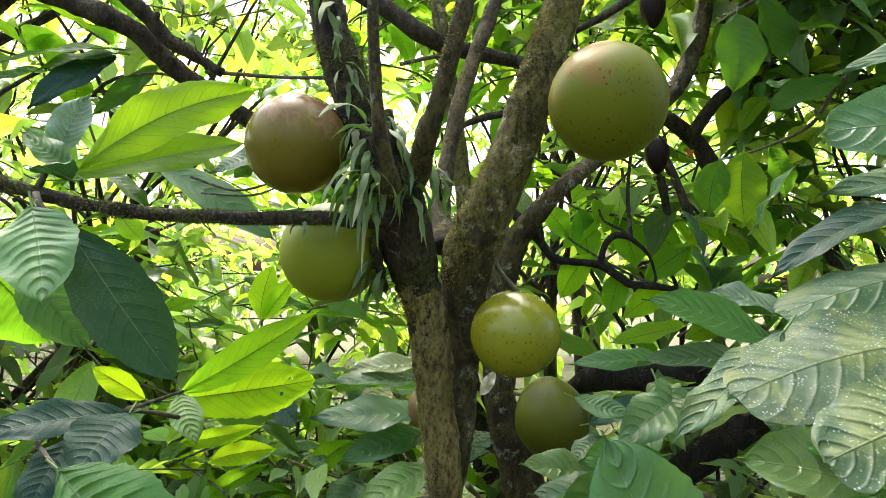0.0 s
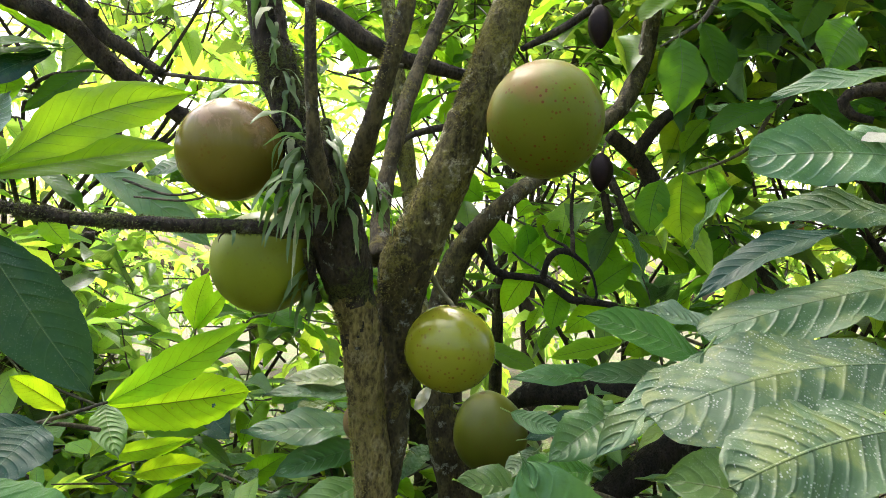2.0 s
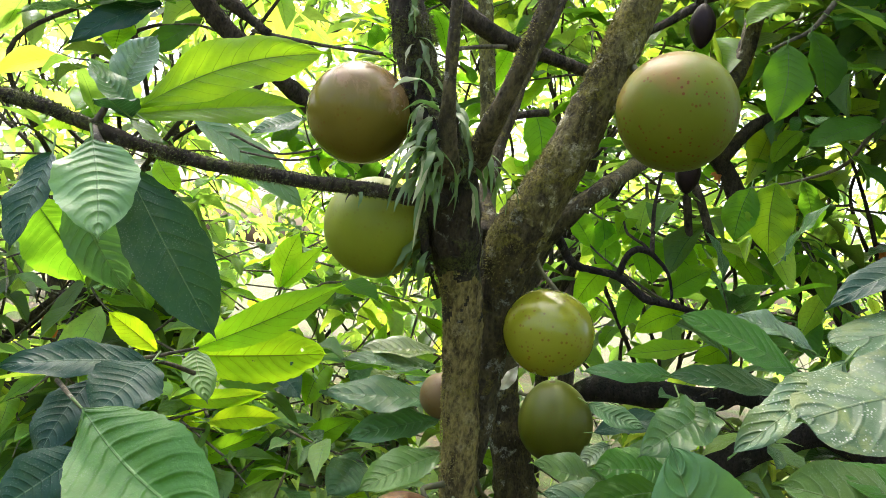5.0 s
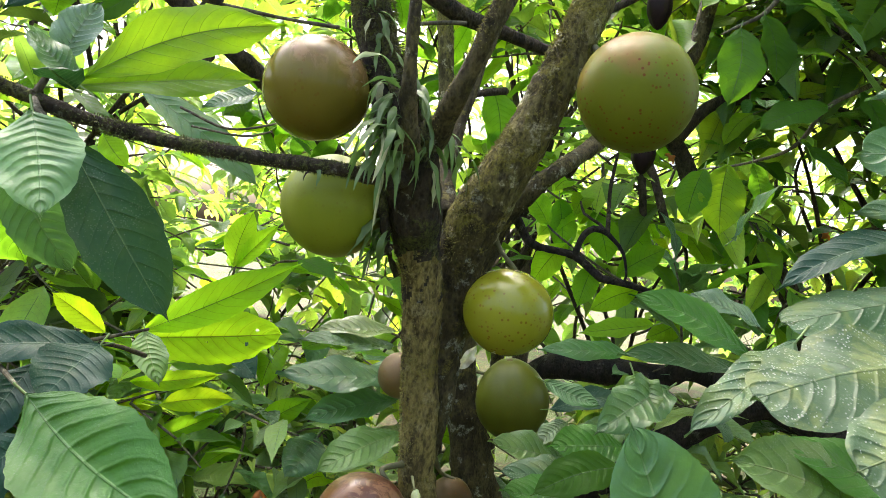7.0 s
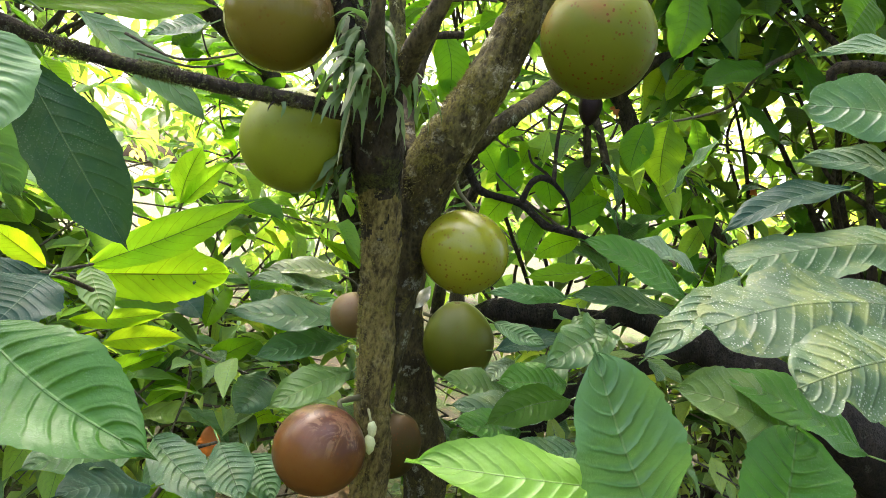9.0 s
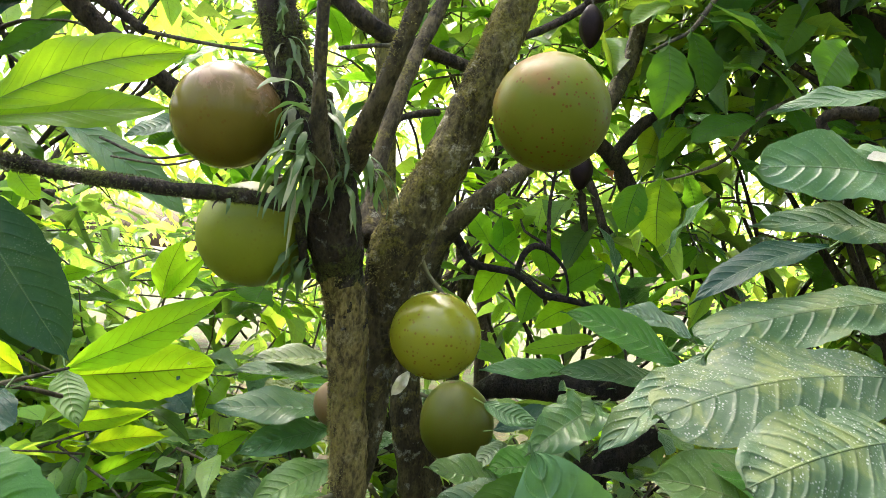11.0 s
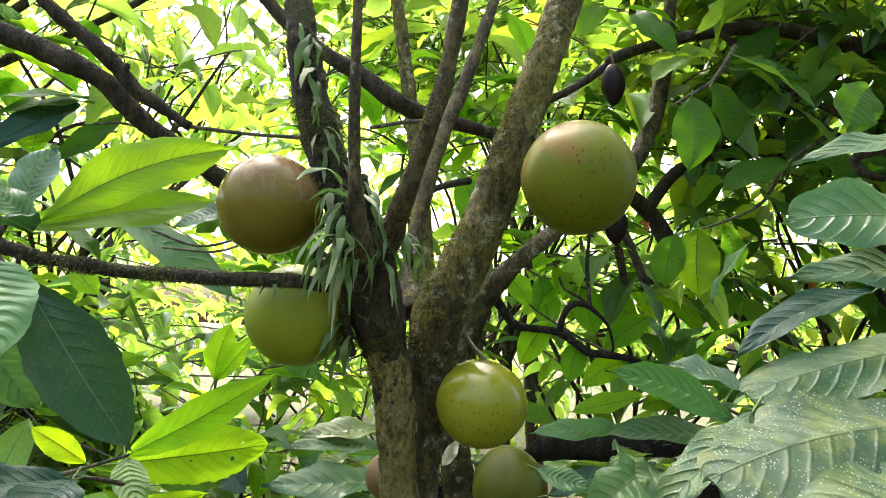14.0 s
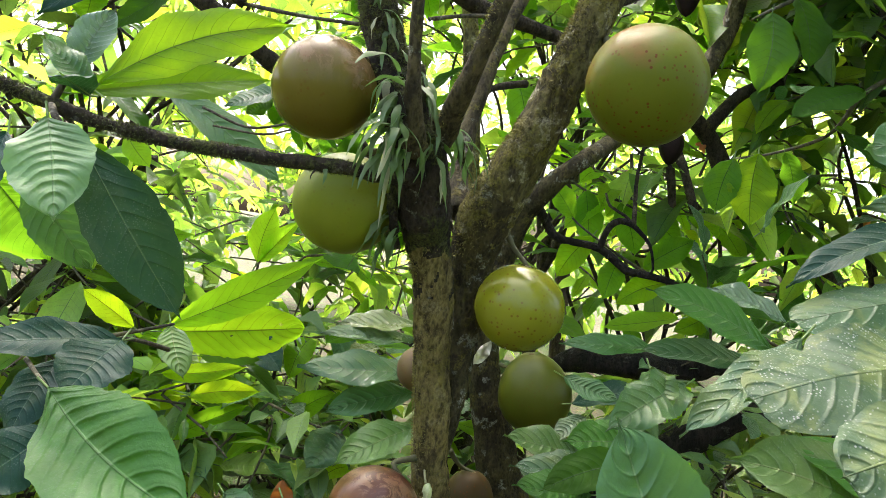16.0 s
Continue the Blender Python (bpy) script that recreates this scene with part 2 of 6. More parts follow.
def plain_material(name, a, b, scale=60.0, rough=0.7, through=0.0, glow=(0, 0, 0), gloss=0.5):
    m, nt, p, out = mat_base(name)
    obj = coords(nt)
    n1 = noise_tex(nt, scale, 4.0, obj)
    n2 = noise_tex(nt, scale * 5.0, 3.0, obj)
    col = mixc(nt, n1, a, b)
    col = mixc(nt, 1.0, col, maths(nt, "ADD", 0.7, maths(nt, "MULTIPLY", n2, 0.6)), "MULTIPLY")
    nt.links.new(col, p.inputs["Base Color"])
    p.inputs["Roughness"].default_value = rough
    p.inputs["Specular IOR Level"].default_value = gloss
    bump(nt, maths(nt, "ADD", n1, maths(nt, "MULTIPLY", n2, 0.4)), 0.4, 0.002, [p])
    if through:
        tr = nt.nodes.new("ShaderNodeBsdfTranslucent")
        tr.inputs["Color"].default_value = (*glow, 1.0)
        mx = nt.nodes.new("ShaderNodeMixShader")
        mx.inputs[0].default_value = through
        nt.links.new(p.outputs[0], mx.inputs[1])
        nt.links.new(tr.outputs[0], mx.inputs[2])
        nt.links.new(mx.outputs[0], out.inputs["Surface"])
    return m


LEAF_YOUNG = leaf_material("young_leaf", (0.14, 0.26, 0.010), (0.56, 0.88, 0.020), 0.60, 0.70, veins=0.1, vary=0.15, gloss=0.10, rib_tone=0.1)
LEAF_BACKLIT = leaf_material("backlit_leaf", (0.065, 0.15, 0.010), (0.29, 0.57, 0.016), 0.55, 0.64, veins=0.1, vary=0.12, gloss=0.12, rib_tone=0.1)
LEAF_DEEP = leaf_material("deep_green_leaf", (0.042, 0.128, 0.012), (0.16, 0.42, 0.04), 0.36, 0.28, spots=0.10, veins=0.45, vary=0.1, relief=1.6, rib_tone=0.4, gloss=0.32)
LEAF_FRESH = leaf_material("fresh_light_green_leaf", (0.125, 0.245, 0.028), (0.30, 0.60, 0.06), 0.40, 0.35, veins=0.25, vary=0.1, relief=0.9, rib_tone=0.4)
LEAF_GREEN = leaf_material("green_leaf", (0.060, 0.136, 0.042), (0.22, 0.45, 0.08), 0.34, 0.22, veins=0.5, vary=0.2, relief=1.8)
LEAF_PALE = leaf_material("pale_matt_leaf", (0.13, 0.22, 0.08), (0.25, 0.45, 0.10), 0.34, 0.3, veins=0.35, vary=0.15, relief=1.1)
LEAF_DARK = leaf_material("dark_glossy_leaf", (0.014, 0.042, 0.030), (0.04, 0.13, 0.02), 0.40, 0.15, spots=0.10, veins=0.6, vary=0.15, relief=0.65, rib_tone=0.12, gloss=0.12)
LEAF_GREY = leaf_material("dull_grey_green_leaf", (0.048, 0.108, 0.040), (0.14, 0.30, 0.05), 0.30, 0.25, spots=0.25, veins=-0.35, vary=0.25, relief=1.0, gloss=0.36, rib_tone=0.3)
LEAF_SPOT = leaf_material("spotted_old_leaf", (0.044, 0.080, 0.033), (0.12, 0.25, 0.05), 0.48, 0.2, spots=0.85, veins=-0.5, vary=0.1, relief=1.25, gloss=0.3, rib_tone=0.25)
LEAF_WORN = leaf_material("worn_green_leaf", (0.044, 0.094, 0.036), (0.12, 0.25, 0.05), 0.44, 0.2, spots=0.6, veins=-0.35, vary=0.1, relief=1.2, gloss=0.32, rib_tone=0.25)
LEAF_SILVER = leaf_material("silvery_leaf", (0.10, 0.155, 0.085), (0.16, 0.30, 0.08), 0.27, 0.2, spots=0.2, veins=-0.6, vary=0.15, relief=1.4, gloss=0.6, rib_tone=0.3)
LEAF_MID = leaf_material("mid_green_leaf", (0.038, 0.092, 0.010), (0.16, 0.36, 0.012), 0.52, 0.42, veins=0.4, vary=0.35, gloss=0.09, rib_tone=0.35)
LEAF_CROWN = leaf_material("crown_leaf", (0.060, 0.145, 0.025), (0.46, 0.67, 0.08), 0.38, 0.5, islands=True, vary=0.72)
# the crown leaf again, with the shade of dense crowns put into darker colours
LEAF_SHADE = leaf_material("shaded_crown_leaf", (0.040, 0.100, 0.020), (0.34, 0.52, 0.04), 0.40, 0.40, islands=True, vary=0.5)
LEAF_LOW = leaf_material("understory_leaf", (0.14, 0.23, 0.09), (0.52, 0.70, 0.09), 0.30, 0.40, spots=0.25, islands=True, vary=0.5)
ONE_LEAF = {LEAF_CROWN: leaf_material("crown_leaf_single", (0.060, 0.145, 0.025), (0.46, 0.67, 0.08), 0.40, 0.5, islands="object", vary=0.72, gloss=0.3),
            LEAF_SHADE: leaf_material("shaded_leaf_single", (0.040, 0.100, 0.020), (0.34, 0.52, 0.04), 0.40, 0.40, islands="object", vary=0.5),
            LEAF_LOW: leaf_material("understory_leaf_single", (0.14, 0.23, 0.09), (0.52, 0.70, 0.09), 0.30, 0.40, spots=0.25, islands="object", vary=0.5)}
RIB = plain_material("leaf_rib", (0.10, 0.17, 0.04), (0.14, 0.21, 0.055), 60, 0.5)
FERN = plain_material("strap_leaf", (0.042, 0.085, 0.022), (0.110, 0.165, 0.048), 30, 0.5, 0.3, (0.15, 0.30, 0.06))
FERN_DRY = plain_material("withered_strap_leaf", (0.22, 0.25, 0.12), (0.36, 0.36, 0.22), 40, 0.7, 0.3, (0.4, 0.4, 0.2))
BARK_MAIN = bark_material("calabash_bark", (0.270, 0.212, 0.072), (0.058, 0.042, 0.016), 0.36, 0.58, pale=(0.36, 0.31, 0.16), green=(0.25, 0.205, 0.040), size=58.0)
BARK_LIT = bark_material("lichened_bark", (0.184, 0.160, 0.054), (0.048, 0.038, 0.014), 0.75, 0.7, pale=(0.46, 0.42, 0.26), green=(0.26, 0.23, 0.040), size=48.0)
# near-black tone: wet mossy bark with the fork's shade put into it
BARK_MOSS = bark_material("shaded_mossy_bark", (0.050, 0.038, 0.024), (0.014, 0.011, 0.008), 0.25, 0.75, green=(0.11, 0.125, 0.03))
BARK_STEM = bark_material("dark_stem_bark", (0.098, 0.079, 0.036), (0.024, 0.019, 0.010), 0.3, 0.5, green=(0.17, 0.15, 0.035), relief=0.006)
# lowered brown: wet bark with the shade below the fork put in
BARK_REAR = bark_material("rear_shaded_bark", (0.092, 0.075, 0.030), (0.026, 0.020, 0.009), 0.45, 0.5, green=(0.20, 0.17, 0.04))
# near-black: wet bark with the undergrowth's shade put into the colour
BARK_LOG = bark_material("dark_log_bark", (0.026, 0.020, 0.016), (0.008, 0.006, 0.005), 0.1, 0.1)
BARK_DARK = bark_material("wet_dark_bark", (0.058, 0.043, 0.026), (0.016, 0.012, 0.008), 0.2, 0.30, pale=(0.20, 0.19, 0.11), green=(0.10, 0.095, 0.025))
TWIG = bark_material("twig_bark", (0.10, 0.085, 0.055), (0.03, 0.026, 0.018), 0.3, 0.2, relief=0.002)
STALK = plain_material("green_stalk", (0.17, 0.165, 0.065), (0.28, 0.25, 0.12), 80, 0.6)
# yellow moss; the brightness of the lit side is put into its colour
MOSS_LIT = plain_material("lit_yellow_moss", (0.12, 0.11, 0.025), (0.28, 0.24, 0.06), 90, 0.95)
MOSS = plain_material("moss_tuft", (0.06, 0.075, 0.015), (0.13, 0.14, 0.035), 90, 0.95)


# ---- mesh tools ----
def mesh_from(name, verts, faces, mats, uvs=None, idx=None, smooth=True):
    me = bpy.data.meshes.new(name)
    me.from_pydata([tuple(v) for v in verts], [], [tuple(f) for f in faces])
    for m in mats:
        me.materials.append(m)
    if uvs is not None:
        lay = me.uv_layers.new(name="UVMap")
        loops = np.empty(len(me.loops), dtype=np.int32)
        me.loops.foreach_get("vertex_index", loops)
        lay.data.foreach_set("uv", np.asarray(uvs, dtype=np.float32)[loops].ravel())
    if idx is not None:
        me.polygons.foreach_set("material_index", np.asarray(idx, dtype=np.int32))
    if smooth:
        me.polygons.foreach_set("use_smooth", np.ones(len(me.polygons), dtype=bool))
    me.update()
    return me


def part(name, mesh, parent, label="", m=None):
    ob = new(name, mesh)
    ob.parent = parent
    if m is not None:
        ob.matrix_basis = m
    if label:
        ob["label"] = label
    return ob


def thing(name, label, category, group="", kind="", at=(0, 0, 0)):
    ob = new(name)
    ob.empty_display_size = 0.05
    ob.location = at
    return tagged(ob, label, category, group, kind)


def smooth_line(points, radii, step=0.02):
    """Catmull-Rom through points; returns places and radii."""
    pts = [Vector(p) for p in points]
    pts = [pts[0] * 2 - pts[1]] + pts + [pts[-1] * 2 - pts[-2]]
    rs = [radii[0]] + list(radii) + [radii[-1]]
    out, ro = [], []
    for i in range(1, len(pts) - 2):
        a, b, c, d = pts[i - 1:i + 3]
        n = max(2, int((c - b).length / step))
        for k in range(n):
            s = k / n
            out.append(0.5 * (2 * b + (c - a) * s + (2 * a - 5 * b + 4 * c - d) * s * s + (3 * b - a - 3 * c + d) * s ** 3))
            ro.append(rs[i] * (1 - s) + rs[i + 1] * s)
    out.append(pts[-2])
    ro.append(rs[-2])
    return out, ro


def tube_data(points, radii, seg=14, rough=0.08, step=0.02, seed=0, wave=9.0, knobs=0.0):
    line, rad = smooth_line(points, radii, step)
    n = len(line)
    verts, faces = [], []
    side = None
    for i, (p, r) in enumerate(zip(line, rad)):
        way = (line[min(i + 1, n - 1)] - line[max(i - 1, 0)]).normalized()
        if side is None:
            side = way.orthogonal().normalized()
        side = (side - way * side.dot(way)).normalized()
        up = way.cross(side)
        for k in range(seg):
            a = 2 * math.pi * k / seg
            out = side * math.cos(a) + up * math.sin(a)
            q = p + out * r
            lump = noise.noise(q * wave + Vector((seed, 0, 0))) + 0.5 * noise.noise(q * wave * 3.1 + Vector((0, seed, 0)))
            lump += 0.35 * noise.noise(q * wave * 9.0 + Vector((0, 0, seed)))
            q2 = q + out * r * rough * lump
            if knobs:
                # bark runs in coarse upright cords broken by pits
                cord = noise.noise(Vector((q.x * 75, q.y * 75, q.z * 36 + seed)))
                q2 = q2 + out * knobs * (cord + 0.7 * noise.noise(q * 95 + Vector((seed, 3, 0))) + 0.4 * noise.noise(q * 210))
            verts.append(q2)
    for i in range(n - 1):
        for k in range(seg):
            a, b = i * seg + k, i * seg + (k + 1) % seg
            faces.append((a, b, b + seg, a + seg))
    verts += [line[0], line[-1]]
    for k in range(seg):
        faces.append((len(verts) - 2, (k + 1) % seg, k))
        e = (n - 1) * seg
        faces.append((len(verts) - 1, e + k, e + (k + 1) % seg))
    return verts, faces


def limb(name, parent, points, radii, mat, seg=14, rough=0.08, seed=0, label="", wave=9.0, step=0.02, knobs=0.0, other=None):
    """other: a second bark, and the height above (1) or below (-1) which it takes over, with a ragged edge."""
    v, f = tube_data(points, radii, seg, rough, step, seed, wave, knobs=knobs)
    if other is None:
        return part(name, mesh_from(name, v, f, [mat]), parent, label)
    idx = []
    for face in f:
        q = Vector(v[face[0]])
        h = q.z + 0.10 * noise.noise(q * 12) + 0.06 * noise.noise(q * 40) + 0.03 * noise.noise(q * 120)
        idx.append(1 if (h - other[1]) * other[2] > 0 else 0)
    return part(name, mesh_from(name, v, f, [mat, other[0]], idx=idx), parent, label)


def moss_fuzz(name, parent, points, radii, per, mat, seed, size=(0.003, 0.008), facing=None, label="", step=0.004):
    """Many short moss blades standing on a limb, thicker where noise lets it grow; facing keeps to one side."""
    r = random.Random(seed)
    line, rad = smooth_line(points, radii, step)
    vs, fs = [], []
    for i, (p, rr) in enumerate(zip(line, rad)):
        way = (line[min(i + 1, len(line) - 1)] - line[max(i - 1, 0)]).normalized()
        s = way.orthogonal().normalized()
        t = way.cross(s)
        for _ in range(per):
            a = r.uniform(0, 6.283)
            out = s * math.cos(a) + t * math.sin(a)
            root = p + out * rr * 1.02 + way * r.uniform(-0.5, 0.5) * step
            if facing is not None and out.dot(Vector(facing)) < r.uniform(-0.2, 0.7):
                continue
            if noise.noise(root * 16 + Vector((seed, 0, 0))) < r.uniform(-0.35, 0.30):
                continue
            tilt = (out + Vector((r.uniform(-.6, .6), r.uniform(-.6, .6), r.uniform(-.8, .4)))).normalized()
            end = root + tilt * r.uniform(*size)
            w = Vector((r.uniform(-1, 1), r.uniform(-1, 1), r.uniform(-1, 1))).normalized() * 0.0011
            n = len(vs)
            vs += [root - w, root + w, end]
            fs.append((n, n + 1, n + 2))
    return tagged(part(name, mesh_from(name, vs, fs, [mat], smooth=False), parent, label), kind="stuff")


def leaf_width(u, tail=0.10, full=0.68, peak=0.50):
    """Half width of a blade along its length, 1 at its widest (at peak); it ends in a drawn-out drip tip. A small full makes it blunt."""
    body = 1.0 - tail * 0.5
    bend = math.log(0.5) / math.log(peak)
    w = max(0.0, math.sin(math.pi * min(1.0, u / body) ** bend)) ** full if u < body else 0.0
    return max(w, (0.12 if full > 0.6 else 0.0) * (1.0 - u) / tail if u > 1.0 - tail else 0.0, 0.0)


def leaf_mesh(length, width, mat, arch=0.35, fold=0.25, wave=0.05, seed=0, nu=44, nv=6, stalk=0.025, bites=0, full=0.68, holes=(), peak=0.52, quilt=0.003):
    """Blade along +x, upper face to +z, with a midrib and stalk under it. The chord stays on x."""
    rnd = random.Random(seed)
    ph, ph2 = rnd.uniform(0, 6.3), rnd.uniform(0, 6.3)
    skew = rnd.uniform(-0.06, 0.06) * length
    cut = [(rnd.uniform(0.2, 0.9), rnd.choice((-1, 1)), rnd.uniform(0.02, 0.05), rnd.uniform(0.1, 0.28)) for _ in range(bites)]
    xs, zs = [0.0], [0.0]
    for i in range(nu):
        a = arch * (0.5 - (i + 0.5) / nu)
        xs.append(xs[-1] + math.cos(a))
        zs.append(zs[-1] + math.sin(a))
    k = length / xs[-1]
    xs, zs = [x * k for x in xs], [z * k for z in zs]
    verts, uvs, faces = [], [], []
    cols = 2 * nv + 1
    for i in range(nu + 1):
        u = i / nu
        w = width * 0.5 * leaf_width(u, 0.10 if full > 0.6 else 0.045, full, peak)
        w *= 1.0 + 0.03 * noise.noise(Vector((u * 5, seed, 0))) + 0.035 * noise.noise(Vector((u * 30, seed, 5)))
        for j in range(-nv, nv + 1):
            v = j / nv
            side = 1 if v >= 0 else -1
            ww = w * (1.0 + (0.018 * math.sin(u * 34 + ph + side) + 0.016 * math.sin(u * 69 + side * 0.6 + 1.4 * math.sin(u * 23 + ph2))) * abs(v) ** 3)
            for cu, cs, cw, cd in cut:
                if cs == side:
                    ww *= 1.0 - cd * math.exp(-((u - cu) / cw) ** 2) * abs(v) ** 2
            y = v * ww
            z = zs[i] + fold * abs(y) - 0.35 * fold * abs(y) * abs(v) + wave * width * math.sin(u * 15 + ph2 + side * 1.3) * abs(v) ** 2 * min(1.0, 3 * (1 - u))
            z += quilt * (abs(math.sin(math.pi * (u * 11 - 2.1 * abs(v) ** 1.3 + 0.5))) ** 0.8 - 0.6) * (1 - abs(v) ** 3) * min(1.0, abs(v) * 5) * min(1.0, width / 0.1)
            z += 0.012 * width / 0.1 * noise.noise(Vector((u * 2.6, v * 1.3, seed * 1.7))) * abs(v)
            verts.append((xs[i], y + skew * math.sin(math.pi * u), z))
            uvs.append((u, 0.5 + 0.5 * v))
    for i in range(nu):
        for j in range(cols - 1):
            a = i * cols + j
            u, v = (i + 0.5) / nu, (j + 0.5) / nv - 1.0
            if any(((u - hu) / ru) ** 2 + ((v - hv) / rv) ** 2 < 1.0 for hu, hv, ru, rv in holes):
                continue
            faces.append((a, a + 1, a + cols + 1, a + cols))
    # midrib and stalk: a slim keel under the blade
    keel, kf = [], []
    rows = [(-stalk, 0.25 * stalk, 0.0019)] + [(xs[i], zs[i], 0.0013 * (1 - i / nu) + 0.0004) for i in range(0, nu + 1, max(1, nu // 22))]
    for n, (x, z, r) in enumerate(rows):
        y = skew * math.sin(math.pi * max(0.0, (n - 1) / (len(rows) - 2)))
        for a in range(4):
            keel.append((x, y + r * math.cos(a * math.pi / 2), z - r * 0.9 + r * math.sin(a * math.pi / 2)))
    for n in range(len(rows) - 1):
        for a in range(4):
            p0, p1 = 4 * n + a, 4 * n + (a + 1) % 4
            kf.append((p0, p1, p1 + 4, p0 + 4))
    return mesh_from("leaf", verts, faces, [mat], uvs), mesh_from("midrib", keel, kf, [RIB])


def aim(base, tip, face):
    """Pose with x from base to tip and z as near to face as it can be."""
    x = (Vector(tip) - Vector(base)).normalized()
    z = Vector(face)
    z = (z - x * z.dot(x)).normalized()
    y = z.cross(x)
    m = Matrix((x, y, z)).transposed().to_4x4()
    return Matrix.Translation(base) @ m


LEAF_SEED = [100]
# how far the blade swells between its side veins
QUILT = {"young_leaf": 0.002, "backlit_leaf": 0.003, "dark_glossy_leaf": 0.0018, "dull_grey_green_leaf": 0.003, "pale_matt_leaf": 0.0055, "spotted_old_leaf": 0.003, "worn_green_leaf": 0.003, "silvery_leaf": 0.006, "green_leaf": 0.0045, "deep_green_leaf": 0.0045}


def leaf(parent, base, tip, width, face, mat, arch=0.35, fold=0.25, wave=0.05, label="", bites=0, stalk=0.025, full=0.68, holes=(), peak=0.52):
    LEAF_SEED[0] += 1
    me = leaf_mesh((Vector(tip) - Vector(base)).length, width, mat, arch, fold, wave, LEAF_SEED[0], *((120, 18) if holes else (88, 8) if base[1] < 1.7 else (66, 6)), bites=bites, stalk=stalk, full=full, holes=holes, peak=peak, quilt=QUILT.get(mat.name, 0.003))
    ob = part("leaf", me[0], parent, label, aim(base, tip, face))
    part("midrib", me[1], ob)
    return ob


# ---- the calabash tree ----
tree = thing("calabash_tree", "brown lichened calabash tree with twin trunks and bare limbs", "tree")
TRUNK_A = [(0.03, 1.50, -0.05), (0.035, 1.49, 0.5), (0.042, 1.480, 0.951), (0.018, 1.460, 1.106), (-0.001, 1.455, 1.241), (-0.015, 1.450, 1.340), (-0.029, 1.440, 1.438), (-0.049, 1.430, 1.506), (-0.065, 1.410, 1.561), (-0.083, 1.390, 1.614), (-0.097, 1.380, 1.658)]
RADII_A = [0.066, 0.048, 0.034, 0.0325, 0.0325, 0.0325, 0.035, 0.041, 0.048, 0.048, 0.034]
TRUNK_B = [(0.031, 1.470, 1.109), (0.039, 1.475, 1.171), (0.043, 1.485, 1.231), (0.041, 1.495, 1.281), (0.038, 1.505, 1.342), (0.036, 1.510, 1.415), (0.034, 1.500, 1.489), (0.046, 1.480, 1.558), (0.074, 1.460, 1.633), (0.106, 1.445, 1.707), (0.134, 1.440, 1.800), (0.166, 1.440, 1.898), (0.212, 1.446, 2.060), (0.262, 1.470, 2.250), (0.302, 1.500, 2.480)]
RADII_B = [0.012, 0.015, 0.018, 0.022, 0.028, 0.037, 0.045, 0.051, 0.046, 0.040, 0.038, 0.035, 0.033, 0.032, 0.028]
TRUNK_C = [(0.31, 2.30, -0.05), (0.29, 2.28, 0.5), (0.259, 2.250, 0.743), (0.212, 2.240, 0.857), (0.180, 2.230, 0.955), (0.151, 2.220, 1.053), (0.126, 2.210, 1.134), (0.112, 2.200, 1.216), (0.105, 2.190, 1.331), (0.110, 2.170, 1.465), (0.141, 2.140, 1.599), (0.192, 2.100, 1.678), (0.237, 2.080, 1.734), (0.287, 2.100, 1.783), (0.384, 2.250, 1.874), (0.491, 2.400, 1.986), (0.658, 2.500, 2.144), (0.721, 2.550, 2.256), (0.774, 2.600, 2.381), (0.796, 2.600, 2.540), (0.817, 2.600, 2.800), (0.845, 2.620, 3.279)]
RADII_C = [0.085, 0.072, 0.062, 0.061, 0.060, 0.054, 0.046, 0.042, 0.042, 0.042, 0.037, 0.030, 0.025, 0.024, 0.025, 0.027, 0.029, 0.030, 0.028, 0.027, 0.024, 0.020]
# the darker bark above puts the fork's shade into colour, besides wet moss
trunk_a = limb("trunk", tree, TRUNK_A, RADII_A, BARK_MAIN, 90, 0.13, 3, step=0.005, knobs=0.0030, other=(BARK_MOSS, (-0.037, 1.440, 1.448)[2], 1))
# BARK_REAR low on this trunk paints the shade under the fork, besides wet bark
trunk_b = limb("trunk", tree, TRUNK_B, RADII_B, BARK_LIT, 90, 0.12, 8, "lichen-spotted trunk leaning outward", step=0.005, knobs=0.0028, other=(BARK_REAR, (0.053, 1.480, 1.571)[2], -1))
rear = thing("calabash_tree", "second calabash stem behind the first with a long outward bend", "tree")
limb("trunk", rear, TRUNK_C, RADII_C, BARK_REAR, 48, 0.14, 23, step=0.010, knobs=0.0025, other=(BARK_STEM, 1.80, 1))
limb_m = limb("limb", tree, [(-0.037, 1.475, 1.436), (-0.049, 1.445, 1.496), (-0.060, 1.400, 1.547), (-0.078, 1.370, 1.648), (-0.108, 1.360, 1.692), (-0.137, 1.360, 1.757), (-0.167, 1.360, 1.831), (-0.202, 1.360, 1.925), (-0.228, 1.370, 2.026), (-0.269, 1.400, 2.200), (-0.330, 1.450, 2.423)],
     [0.016, 0.034, 0.042, 0.044, 0.039, 0.035, 0.034, 0.033, 0.031, 0.027, 0.022], BARK_MOSS, 26, 0.24, 12, "moss-covered limb", step=0.006, knobs=0.003)
limb("limb", tree, [(-0.085, 1.330, 1.642), (-0.092, 1.290, 1.689), (-0.098, 1.260, 1.751), (-0.104, 1.240, 1.838), (-0.108, 1.230, 1.926), (-0.113, 1.220, 2.072)],
     [0.022, 0.016, 0.0105, 0.009, 0.0085, 0.007], BARK_STEM, 16, 0.12, 15, wave=20.0, step=0.008)
